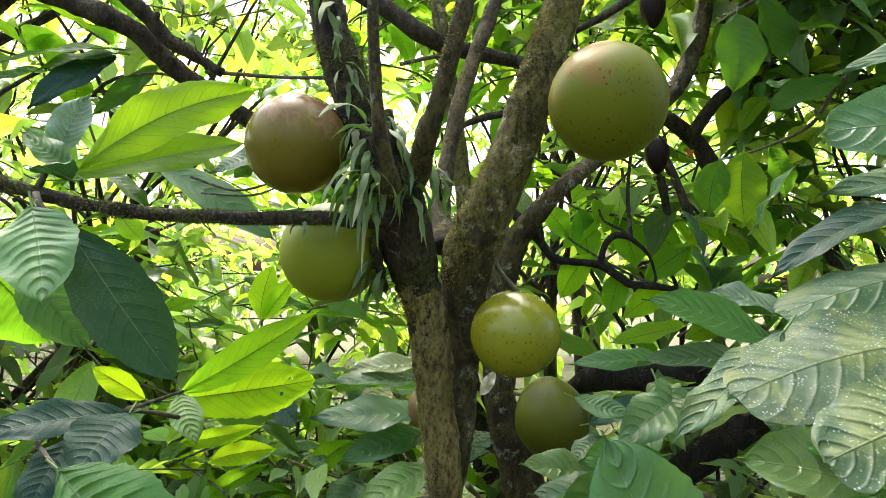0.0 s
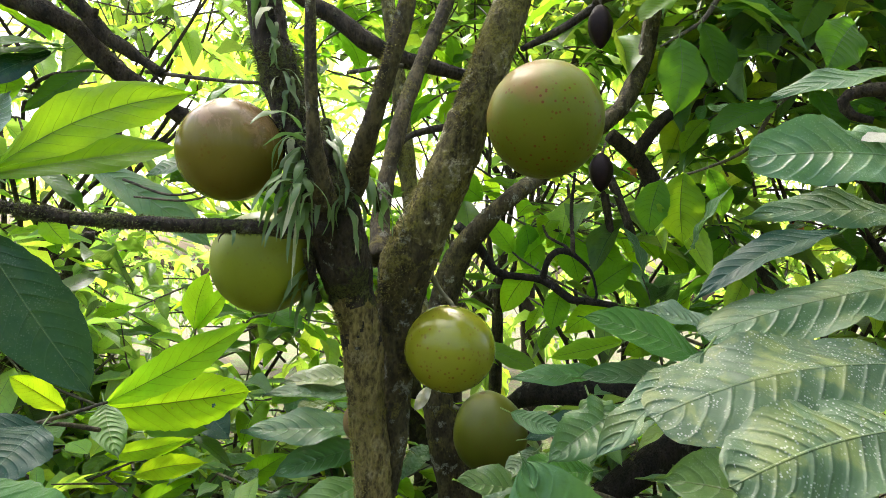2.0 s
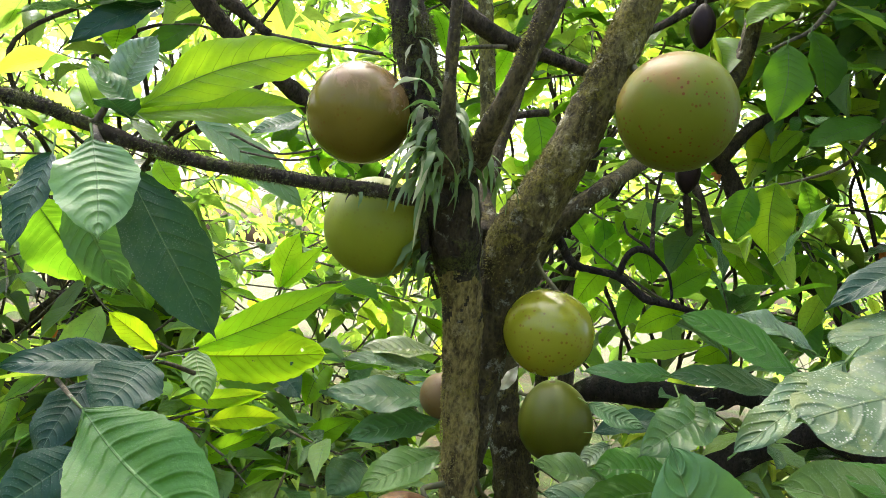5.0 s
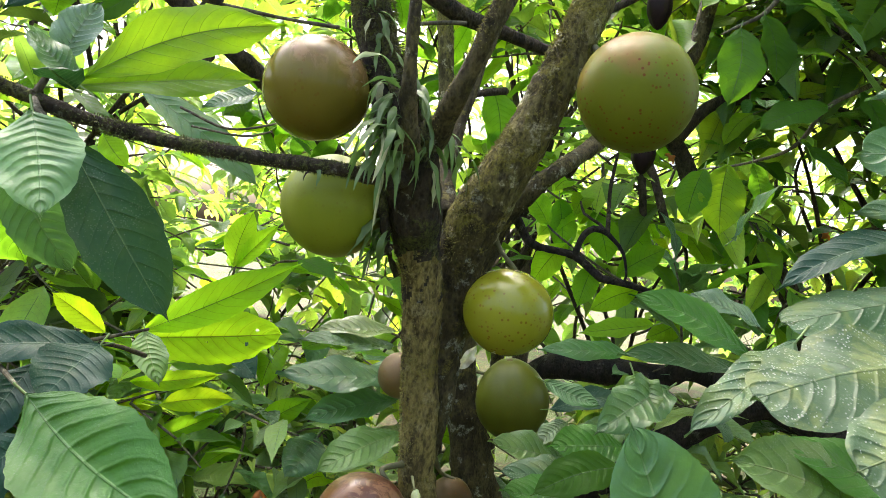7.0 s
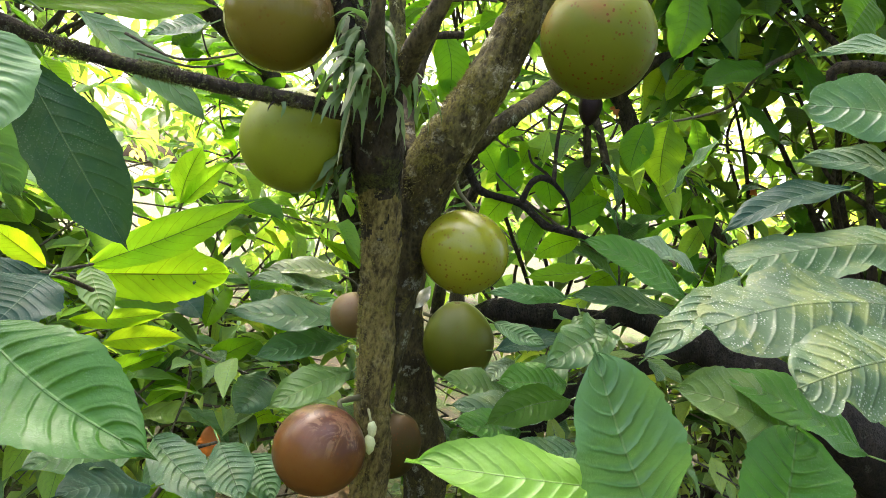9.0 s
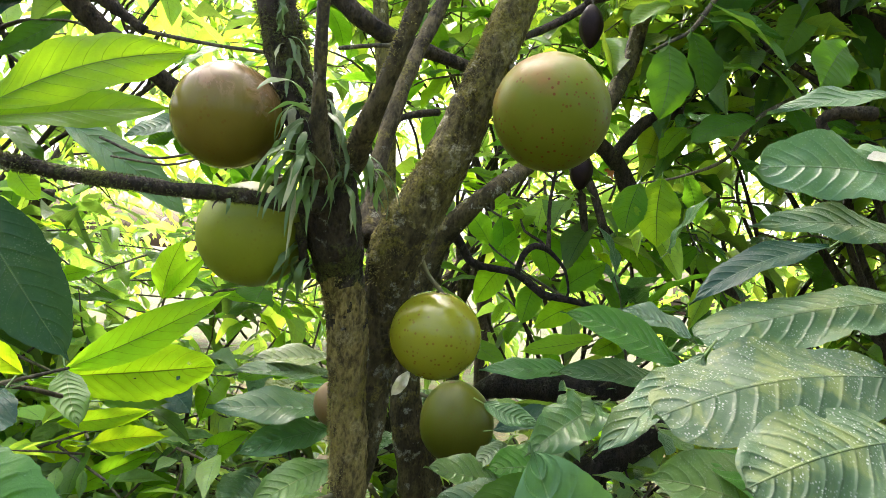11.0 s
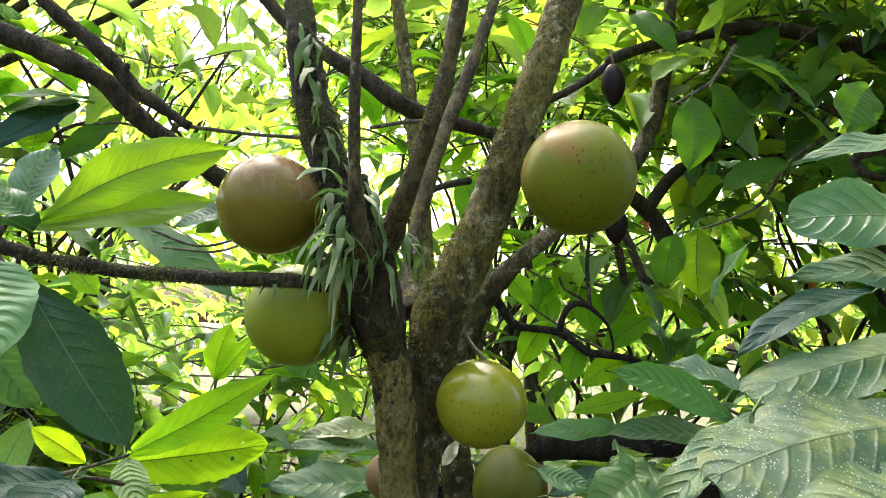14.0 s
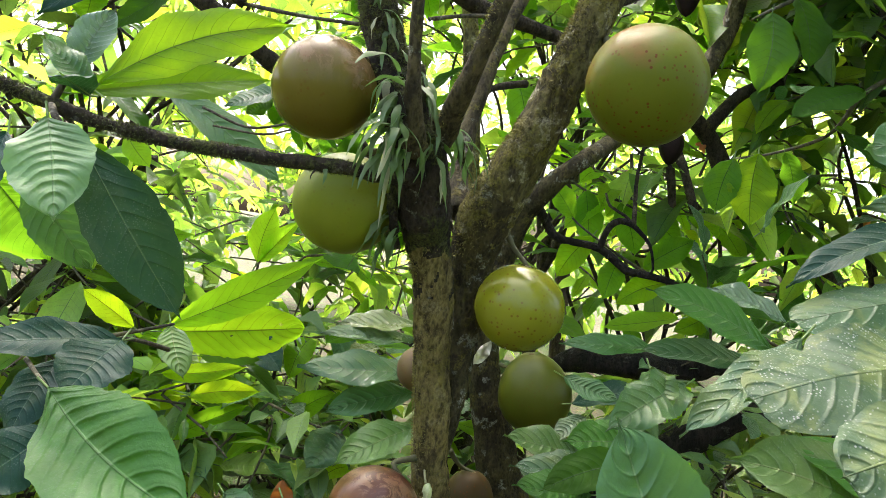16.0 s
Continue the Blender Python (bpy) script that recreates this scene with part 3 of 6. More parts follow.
limb_s = limb("limb", tree, [(-0.080, 1.390, 1.641), (-0.048, 1.360, 1.684), (-0.023, 1.300, 1.741), (-0.003, 1.270, 1.799), (0.016, 1.250, 1.860), (0.032, 1.240, 1.932), (0.048, 1.220, 2.056)],
     [0.030, 0.023, 0.0175, 0.0155, 0.0145, 0.0135, 0.012], BARK_STEM, 20, 0.16, 17, wave=16.0, step=0.008)
limb("limb", tree, [(-0.006, 1.500, 1.563), (-0.018, 1.560, 1.642), (-0.014, 1.600, 1.747), (0.007, 1.640, 1.884), (0.030, 1.680, 1.986), (0.058, 1.720, 2.081), (0.089, 1.760, 2.201), (0.136, 1.800, 2.393)],
     [0.022, 0.019, 0.017, 0.017, 0.0165, 0.016, 0.015, 0.013], BARK_STEM, 20, 0.16, 19, wave=16.0, step=0.008)
limb("knot", tree, [(-0.069, 1.360, 1.651), (-0.059, 1.340, 1.670), (-0.054, 1.330, 1.677)], [0.016, 0.013, 0.007], BARK_MOSS, 16, 0.4, 29, "broken-off limb stub", wave=40.0, step=0.006)
limb("limb", rear, [TRUNK_C[4], (0.035, 2.400, 1.446), (-0.001, 2.550, 1.631), (-0.024, 2.600, 1.791), (-0.056, 2.620, 1.990), (-0.104, 2.640, 2.272), (-0.177, 2.660, 2.637), (-0.277, 2.680, 3.131)],
     [0.030, 0.031, 0.031, 0.031, 0.030, 0.028, 0.026, 0.022], BARK_LIT, 16, 0.15, 21, "pale yellowish lichened limb", step=0.012)
branch = limb("limb", tree, [(-0.075, 1.360, 1.605), (-0.119, 1.300, 1.595), (-0.183, 1.275, 1.594), (-0.315, 1.255, 1.590), (-0.438, 1.240, 1.591), (-0.538, 1.220, 1.600), (-0.616, 1.210, 1.617), (-0.681, 1.200, 1.632), (-0.761, 1.190, 1.641), (-0.875, 1.160, 1.659)],
     [0.016, 0.012, 0.0108, 0.0105, 0.0102, 0.0102, 0.011, 0.0115, 0.0112, 0.010], BARK_MOSS, 20, 0.28, 27, "thin mossy side branch", wave=22.0, step=0.006)

# moss fuzz along the branches
moss_fuzz("moss", branch, [(-0.119, 1.300, 1.595), (-0.183, 1.275, 1.594), (-0.315, 1.255, 1.590), (-0.438, 1.240, 1.591), (-0.538, 1.220, 1.600), (-0.681, 1.200, 1.632), (-0.761, 1.190, 1.641)], [0.0105] * 7, 60, MOSS, 5, (0.0015, 0.005), label="short moss fuzz on the branch")
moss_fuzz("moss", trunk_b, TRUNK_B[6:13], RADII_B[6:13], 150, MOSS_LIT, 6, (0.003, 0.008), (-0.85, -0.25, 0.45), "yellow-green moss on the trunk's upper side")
moss_fuzz("moss", limb_m, [(-0.108, 1.360, 1.692), (-0.137, 1.360, 1.757), (-0.167, 1.360, 1.831), (-0.202, 1.360, 1.925), (-0.228, 1.370, 2.026)], [0.034] * 5, 110, MOSS, 7, (0.003, 0.011), label="moss on the limb")
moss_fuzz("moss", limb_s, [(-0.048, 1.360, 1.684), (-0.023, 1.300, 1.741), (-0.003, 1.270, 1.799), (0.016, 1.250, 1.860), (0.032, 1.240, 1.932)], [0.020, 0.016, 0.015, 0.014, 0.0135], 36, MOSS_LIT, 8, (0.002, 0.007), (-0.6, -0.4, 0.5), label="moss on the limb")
# sparse moss that also puts the lit left edge into colour
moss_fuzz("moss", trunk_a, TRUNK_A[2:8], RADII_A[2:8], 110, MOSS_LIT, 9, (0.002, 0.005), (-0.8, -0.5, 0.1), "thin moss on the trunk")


def lichen_disc(bm_name, center, normal, size, seed, on):
    """A thin crust with a scalloped edge."""
    r = random.Random(seed)
    z = Vector(normal).normalized()
    x = z.orthogonal().normalized()
    y = z.cross(x)
    vs, fs = [Vector(center) + z * 0.0025], []
    n = 14
    for ring in (0.6, 1.0):
        for k in range(n):
            a = 2 * math.pi * k / n
            q = size * ring * (1 + 0.28 * math.sin(3 * a + seed) + r.uniform(-0.15, 0.15))
            vs.append(Vector(center) + x * q * math.cos(a) + y * q * math.sin(a) + z * (0.002 if ring < 1 else -0.001))
    for k in range(n):
        j = (k + 1) % n
        fs += [(0, 1 + k, 1 + j), (1 + k, 1 + n + k, 1 + n + j, 1 + j)]
    return part(bm_name, mesh_from(bm_name, vs, fs, [LICHEN]), on)


LICHEN = plain_material("pale_lichen", (0.33, 0.36, 0.28), (0.50, 0.50, 0.42), 120, 0.95)
lichen_disc("lichen", (-0.045, 1.383, 1.524), (0.0, -1, 0.1), 0.0045, 1, trunk_a)
lichen_disc("lichen", (-0.048, 1.365, 1.566), (0.1, -1, 0.1), 0.0045, 2, trunk_a)


# ---- fruits ----
def fruit(center, radius, mat, stalk_pts, label, squash=(1, 1, 1), lean=(0, 0), seed=0, neck=0.0, side=None):
    th = thing("calabash_fruit", label, "fruit", "calabash fruits on the tree", at=center)
    nu, nv = 56, 34
    vs, fs = [], []
    for i in range(nv + 1):
        f = math.pi * i / nv
        for k in range(nu):
            a = 2 * math.pi * k / nu
            d = Vector((math.sin(f) * math.cos(a), math.sin(f) * math.sin(a), math.cos(f)))
            r = radius * (1 + 0.018 * noise.noise(d * 1.3 + Vector((seed, 0, 0))) + 0.006 * noise.noise(d * 4 + Vector((0, seed, 0))))
            r *= 1 - 0.018 * math.exp(-(f / 0.16) ** 2) - 0.03 * math.exp(-((math.pi - f) / 0.14) ** 2)
            r *= 1 + 0.006 * math.cos(5 * a + seed) * math.sin(f)
            s = 1 - neck * max(0.0, d.z) ** 2
            vs.append((d.x * r * squash[0] * s, d.y * r * squash[1] * s, d.z * r * squash[2] * (1 + neck * 0.6 * max(0.0, d.z) ** 2)))
    for i in range(nv):
        for k in range(nu):
            a, b = i * nu + k, i * nu + (k + 1) % nu
            fs.append((a, a + nu, b + nu, b))
    turn = pose(0, 0, 0, lean[0], lean[1], 0) @ pose(0, 0, 0, 0, 0, seed * 37)
    part("rind", mesh_from("rind", vs, fs, [mat]), th, "", turn)
    top = turn @ Vector((0, 0, radius * squash[2] * (0.95 + neck * 0.57)))
    if side is not None:
        top = Vector(side).normalized() * radius * 0.97
    # button where the stalk meets the rind
    v, f2 = tube_data([top * 0.985, top * 1.02, top * 1.05], [radius * 0.13, radius * 0.11, radius * 0.05], 12, 0.25, 0.004, seed, 60)
    part("calyx", mesh_from("calyx", v, f2, [STALK_OLD]), th)
    if stalk_pts:
        pts = [top * 1.02] + [Vector(p) - Vector(center) for p in stalk_pts]
        v, f2 = tube_data(pts, [0.0042] * (len(pts) - 1) + [0.0065], 10, 0.2, 0.008, seed, 50)
        part("stalk", mesh_from("stalk", v, f2, [STALK_WOOD]), th)
    return th


STALK_WOOD = plain_material("woody_stalk", (0.055, 0.055, 0.022), (0.11, 0.10, 0.045), 100, 0.8)
STALK_OLD = plain_material("brown_calyx", (0.08, 0.055, 0.03), (0.16, 0.12, 0.06), 120, 0.85)
# pale marks here are scuffs plus glossy speckle put into the colour
R_OLIVE = fruit_material("olive_russet_rind", (0.112, 0.087, 0.012), (0.108, 0.058, 0.032), 0.52, 0.3, 0.17, scuff_glint=0.20, gloss=0.19)
R_GREEN = fruit_material("green_freckled_rind", (0.102, 0.115, 0.008), (0.19, 0.088, 0.018), 0.72, 0.95, 0.30, gloss=0.16)
R_LIME = fruit_material("yellow_green_rind", (0.175, 0.18, 0.009), (0.25, 0.18, 0.03), 0.80, 0.6, 0.16, gloss=0.4)
R_PALE = fruit_material("pale_green_rind", (0.140, 0.165, 0.012), (0.22, 0.25, 0.05), 0.70, 0.15, 0.34, 0.7, gloss=0.2)
R_DEEP = fruit_material("dark_green_rind", (0.070, 0.078, 0.007), (0.10, 0.11, 0.013), 0.85, 0.2, 0.28, gloss=0.24)
R_BROWN = fruit_material("brown_ripe_rind", (0.110, 0.042, 0.008), (0.060, 0.019, 0.010), 0.38, 0.5, 0.24, 0.4, 0.28, gloss=0.30)
R_DIM = fruit_material("olive_brown_rind", (0.042, 0.031, 0.008), (0.048, 0.029, 0.009), 0.50, 0.5, 0.42, gloss=0.12)
R_TAN = fruit_material("tan_rind", (0.105, 0.068, 0.025), (0.135, 0.085, 0.038), 0.5, 0.3, 0.4)

fruit((-0.244, 1.330, 1.720), 0.0835, R_OLIVE, [(-0.188, 1.370, 1.819), (-0.174, 1.370, 1.831)], "olive-green calabash with a russet blush beside the mossy limb", (1.03, 1, 1.0), (8, -6), 1, side=(0.72, 0.25, 0.65))
fruit((0.263, 1.345, 1.803), 0.0955, R_GREEN, [(0.194, 1.440, 1.905)], "large green freckled calabash hanging beside the leaning trunk", (0.985, 1, 1.02), (36, -34), 2, side=(-0.6, 0.45, 0.7))
fruit((0.129, 1.460, 1.412), 0.0815, R_LIME, [(0.104, 1.490, 1.517), (0.088, 1.500, 1.541)], "glossy yellow-green calabash close to the trunk", (1.01, 1, 0.95), (6, 3), 3)
fruit((-0.201, 1.419, 1.545), 0.0905, R_PALE, [(-0.178, 1.410, 1.637), (-0.142, 1.400, 1.646)], "pale green calabash hanging under the mossy branch", (1.0, 1, 0.97), (-5, 6), 4)
fruit((0.255, 2.060, 1.141), 0.1020, R_DEEP, [(0.181, 2.100, 1.196), (0.159, 2.140, 1.189)], "dark green egg-shaped calabash low on the trunk", (0.97, 0.95, 1.06), (10, -14), 5, 0.10)
fruit((-0.062, 1.360, 1.046), 0.0755, R_BROWN, [(-0.044, 1.400, 1.119), (-0.008, 1.440, 1.122)], "ripe brown scuffed calabash low on the trunk", (1.04, 1, 0.98), (-6, 10), 6, side=(0.45, 0.5, 0.75))
fruit((-0.045, 1.780, 1.210), 0.052, R_TAN, [(-0.040, 1.720, 1.286)], "small tan calabash half hidden behind the trunk", (1, 1, 1), (5, 5), 7)
fruit((0.108, 1.800, 0.917), 0.064, R_DIM, [(0.080, 1.780, 1.010), (0.050, 1.600, 1.095)], "dim olive-brown calabash between the two trunks", (0.9, 1, 1.25), (5, 5), 8)
fruit((-0.026, 1.500, 0.879), 0.062, R_TAN, [(0.000, 1.470, 0.957), (0.030, 1.460, 0.955)], "tan calabash below the ripe brown one", (1.05, 1, 0.9), (0, 5), 9)

# flower bud on the trunk
bud = thing("flower_bud", "small pale green flower bud pair on the trunk", "flower", at=(0.020, 1.400, 1.072))
BUDM = plain_material("pale_bud", (0.42, 0.46, 0.20), (0.58, 0.58, 0.32), 90, 0.6)
for dz, r, name in ((0.010, 0.0085, "bud"), (-0.016, 0.0105, "bud")):
    v, f = tube_data([(0.002, 0, dz + 1.5 * r), (0, 0, dz + 0.8 * r), (0.001, 0, dz), (0.003, 0, dz - 1.1 * r), (0.004, 0, dz - 1.9 * r)], [0.3 * r, 0.85 * r, r, 0.75 * r, 0.15 * r], 12, 0.14, 0.003, 4, 120)
    part(name, mesh_from(name, v, f, [BUDM]), bud)
v, f = tube_data([(0.0, 0, 0.016), (-0.006, 0.004, 0.028), (-0.010, 0.03, 0.034)], [0.002, 0.002, 0.003], 8, 0.1, 0.004)
part("stalk", mesh_from("stalk", v, f, [STALK]), bud)
# withered leaf caught on the trunk
dry = thing("withered_leaf", "pale crumpled dry leaf caught on the trunk", "leaf", at=(0, 0, 0))
DRY = plain_material("dry_leaf", (0.45, 0.45, 0.38), (0.62, 0.60, 0.52), 50, 0.8, 0.2, (0.4, 0.4, 0.3))
me = leaf_mesh(0.060, 0.024, DRY, 1.2, 0.8, 0.45, 7, 14, 4, 0.01, 2)
part("blade", me[0], dry, "", aim((0.097, 1.600, 1.326), (0.068, 1.600, 1.272), (0.2, -0.9, 0.5)))


# ---- strap-leaved epiphyte on the limb ----
def strap(parent, base, way, length, width, droop, mat, seed, twist=0.6):
    """A narrow hanging frond, bending down under its weight."""
    r = random.Random(seed)
    n = 20
    p, d = Vector(base), Vector(way).normalized()
    vs, fs = [], []
    side = d.cross(Vector((0, 0, 1)))
    side = (side if side.length > 0.05 else Vector((1, 0, 0))).normalized()
    tw = r.uniform(-twist, twist) * 3
    curl = Vector((r.uniform(-1, 1), r.uniform(-1, 1), r.uniform(-0.4, 0.5))) * 1.1
    beat, ph = r.uniform(3, 9), r.uniform(0, 6.3)
    for i in range(n + 1):
        u = i / n
        w = width * 0.5 * max(0.05, min(1.0, 0.28 + u * 2.2) * (1.0 - u ** 2.0) ** 0.8)
        rot = Matrix.Rotation(tw * u, 3, d)
        s = rot @ side
        w *= 1.0 + 0.08 * math.sin(u * 13 + ph) + 0.05 * math.sin(u * 27 + 2 * ph)
        up = s.cross(d).normalized()
        ripple = up * w * 0.22 * math.sin(u * 15 + ph)
        vs += [p - s * w + ripple, p + up * w * 0.25, p + s * w - ripple]
        p = p + d * (length / n)
        d = (d + (Vector((0, 0, -1)) + curl * math.sin(u * beat + ph)) * droop / n * (1.2 - 0.3 * u)).normalized()
        side = (side - d * side.dot(d)).normalized()
    for i in range(n):
        a = 3 * i
        fs += [(a, a + 1, a + 4, a + 3), (a + 1, a + 2, a + 5, a + 4)]
    return part("frond", mesh_from("frond", vs, fs, [mat]), parent)


def epiphyte(name_label, roots, count, seed, lengths, way=(0, -0.6, 0.3), dry=0.08, widths=(0.009, 0.020)):
    r = random.Random(seed)
    th = thing("epiphyte_fern", name_label, "fern", "epiphytes on the calabash tree", at=roots[0])
    o = Vector(roots[0])
    line, _ = smooth_line(roots, [1] * len(roots), 0.01)
    v, f = tube_data([Vector(p) - o for p in roots], [0.008] * len(roots), 8, 0.5, 0.01, seed, 60)
    part("rootstock", mesh_from("rootstock", v, f, [BARK_MOSS]), th)
    for k in range(count):
        p = r.choice(line) - o + Vector((r.uniform(-0.012, 0.012), r.uniform(-0.012, 0.006), r.uniform(-0.01, 0.01)))
        d = Vector(way) + Vector((r.uniform(-0.7, 0.7), r.uniform(-0.5, 0.3), r.uniform(-0.9, 0.3)))
        strap(th, p, d, r.uniform(*lengths), r.uniform(*widths), r.uniform(1.2, 4.0), FERN_DRY if r.random() < dry else FERN, seed * 100 + k)
    return th


epiphyte("grey-green strap fern drooping over the round fruit", [(-0.126, 1.300, 1.747), (-0.110, 1.280, 1.704), (-0.107, 1.270, 1.655), (-0.102, 1.280, 1.614)], 30, 1, (0.06, 0.14), (-0.1, -0.7, 0.25))
epiphyte("strap fern climbing the mossy limb", [(-0.126, 1.330, 1.741), (-0.147, 1.330, 1.804), (-0.174, 1.330, 1.877), (-0.196, 1.330, 1.951), (-0.216, 1.340, 2.030)], 26, 2, (0.04, 0.09), (0.1, -0.7, -0.1))
epiphyte("strap fern tufts on the far side of the limb", [(-0.106, 1.390, 1.793), (-0.093, 1.380, 1.743), (-0.074, 1.360, 1.684), (-0.057, 1.350, 1.646)], 24, 3, (0.06, 0.13), (0.4, -0.7, 0.2))
epiphyte("strap fern hanging below the fork", [(-0.117, 1.370, 1.572), (-0.106, 1.370, 1.526), (-0.098, 1.390, 1.484)], 10, 4, (0.05, 0.12), (-0.5, -0.3, -0.3), 0.1)
epiphyte("strap fern beside the fork", [(-0.043, 1.420, 1.714), (-0.024, 1.430, 1.687), (-0.012, 1.460, 1.651)], 9, 5, (0.06, 0.11), (0.5, -0.4, 0.1), 0.1)
hang = thing("epiphyte_fern", "withered fern frond hanging in front of the pale fruit", "fern", "epiphytes on the calabash tree", at=(-0.121, 1.275, 1.583))
strap(hang, (0.006, 0, 0.03), (0.1, -0.2, -1), 0.095, 0.008, 0.6, FERN_DRY, 951, 1.4)
strap(hang, (0.004, 0, 0.03), (0.05, -0.2, -1), 0.115, 0.006, 0.8, FERN_DRY, 955, 1.4)
strap(hang, (-0.085, -0.01, 0.012), (-0.1, -0.3, -0.6), 0.035, 0.008, 2.0, FERN, 957)
strap(hang, (-0.098, -0.01, 0.010), (-0.1, -0.3, -0.6), 0.030, 0.004, 2.0, BARK_DARK, 958)


# ---- leafy shoots round the tree ----
# upper shoot on the mossy side branch
sh = thing("leafy_shoot", "leafy shoot with large backlit leaves on the mossy branch", "branch", "leafy shoots")
limb("twig", sh, [(-0.607, 1.210, 1.617), (-0.598, 1.210, 1.637), (-0.594, 1.220, 1.664)], [0.006, 0.005, 0.004], TWIG, 8)
leaf(sh, (-0.560, 1.240, 1.659), (-0.316, 1.360, 1.819), 0.105, (-0.10, -0.94, 0.22), LEAF_BACKLIT, 0.35, 0.15, 0.04)
leaf(sh, (-0.600, 1.240, 1.639), (-0.369, 1.440, 1.740), 0.080, (0.0, -0.90, 0.42), LEAF_MID, 0.45, 0.35, 0.05)
leaf(sh, (-0.597, 1.240, 1.674), (-0.568, 1.270, 1.781), 0.066, (0.25, -0.75, 0.6), LEAF_SILVER, 0.3, 0.4, 0.05)
leaf(sh, (-0.603, 1.240, 1.670), (-0.629, 1.200, 1.713), 0.045, (0.35, -0.60, 0.7), LEAF_PALE, 0.3, 0.3, 0.05)
leaf(sh, (-0.555, 1.220, 1.647), (-0.617, 1.180, 1.702), 0.060, (0.0, -0.55, 0.75), LEAF_GREY, 0.3, 0.3, 0.05)
leaf(sh, (-0.551, 1.210, 1.636), (-0.538, 1.120, 1.642), 0.06, (-0.2, -0.25, 0.9), LEAF_DARK, 0.5, 0.3, 0.05)
# layered leaves under the forked limb
sh = thing("leafy_shoot", "layered dark and backlit leaves under the forked limb", "branch", "leafy shoots")
limb("twig", sh, [(-0.86, 2.16, 2.07), (-0.93, 2.13, 2.075), (-1.02, 2.10, 2.05)], [0.005, 0.004, 0.003], TWIG, 8)
leaf(sh, (-1.007, 2.1, 2.135), (-1.288, 1.95, 2.036), 0.085, (0.0, -0.45, 0.85), LEAF_MID, 0.5, 0.25, 0.06)
leaf(sh, (-0.992, 2.1, 2.125), (-1.212, 2.0, 2.031), 0.095, (0.0, -0.55, 0.80), LEAF_MID, 0.5, 0.25, 0.06)
leaf(sh, (-1.03, 2.1, 2.11), (-1.182, 1.95, 1.919), 0.095, (0.3, -0.75, 0.60), LEAF_DARK, 0.6, 0.25, 0.05)
leaf(sh, (-1.111, 2.05, 2.042), (-1.086, 2.0, 1.93), 0.090, (0.2, -0.93, 0.30), LEAF_BACKLIT, 0.3, 0.2, 0.05)
leaf(sh, (-0.93, 2.15, 2.102), (-1.067, 2.05, 1.924), 0.080, (0.2, -0.90, 0.40), LEAF_MID, 0.4, 0.25, 0.05)
# grey leaf that hangs down behind the branch
sh = thing("leafy_shoot", "dull grey-green quilted leaf hanging behind the mossy branch", "branch", "leafy shoots")
limb("twig", sh, [(-0.901, 1.950, 1.815), (-0.823, 1.900, 1.793), (-0.778, 1.880, 1.772)], [0.004, 0.003, 0.0025], TWIG, 8)
leaf(sh, (-0.778, 1.880, 1.769), (-0.465, 1.920, 1.578), 0.105, (0.3, -0.80, 0.50), LEAF_GREY, 0.35, 0.2, 0.04)
leaf(sh, (-0.484, 1.850, 1.798), (-0.595, 1.800, 1.736), 0.075, (0.0, -0.70, 0.70), LEAF_GREY, 0.35, 0.2, 0.05)
leaf(sh, (-0.502, 1.860, 1.783), (-0.558, 1.840, 1.728), 0.060, (0.0, -0.80, 0.50), LEAF_MID, 0.35, 0.2, 0.05)
leaf(sh, (-0.703, 1.600, 1.618), (-0.635, 1.580, 1.559), 0.050, (0.1, -0.80, 0.50), LEAF_YOUNG, 0.35, 0.2, 0.05)
# shoot hanging below the branch
sh = thing("leafy_shoot", "shoot of broad dark and grey-green leaves under the branch", "branch", "leafy shoots")
limb("twig", sh, [(-0.600, 1.200, 1.611), (-0.570, 1.170, 1.591), (-0.541, 1.160, 1.572), (-0.513, 1.160, 1.553)], [0.006, 0.005, 0.0045, 0.004], TWIG, 8)
leaf(sh, (-0.562, 1.140, 1.588), (-0.480, 1.060, 1.453), 0.106, (0.15, -0.80, 0.55), LEAF_PALE, 0.45, 0.22, 0.05, "pale matt green leaf with sunken veins")
leaf(sh, (-0.523, 1.160, 1.563), (-0.363, 1.200, 1.337), 0.108, (0.25, -0.85, 0.42), LEAF_DARK, 0.35, 0.16, 0.03, "large dark glossy leaf")
leaf(sh, (-0.618, 1.200, 1.521), (-0.529, 1.250, 1.376), 0.085, (0.3, -0.75, 0.5), LEAF_GREEN, 0.35, 0.2, 0.05)
leaf(sh, (-0.700, 1.240, 1.495), (-0.630, 1.300, 1.374), 0.115, (0.1, -0.85, 0.4), LEAF_BACKLIT, 0.3, 0.2, 0.05)
leaf(sh, (-0.615, 1.140, 1.560), (-0.606, 1.080, 1.423), 0.075, (-0.3, -0.75, 0.5), LEAF_DARK, 0.4, 0.3, 0.05)
# pair of long backlit leaves with holes
sh = thing("leafy_shoot", "shoot of long yellow-green backlit leaves with insect holes", "branch", "leafy shoots")
limb("twig", sh, [(-0.757, 1.720, 1.172), (-0.671, 1.700, 1.203), (-0.581, 1.680, 1.237)], [0.005, 0.004, 0.003], TWIG, 8)
leaf(sh, (-0.650, 1.780, 1.196), (-0.355, 1.950, 1.231), 0.132, (0.10, -0.95, 0.25), LEAF_YOUNG, 0.30, 0.15, 0.03, bites=1, full=0.55, holes=((0.72, -0.35, 0.012, 0.09), (0.80, 0.25, 0.016, 0.07), (0.60, 0.80, 0.014, 0.06), (0.45, -0.2, 0.006, 0.05)))
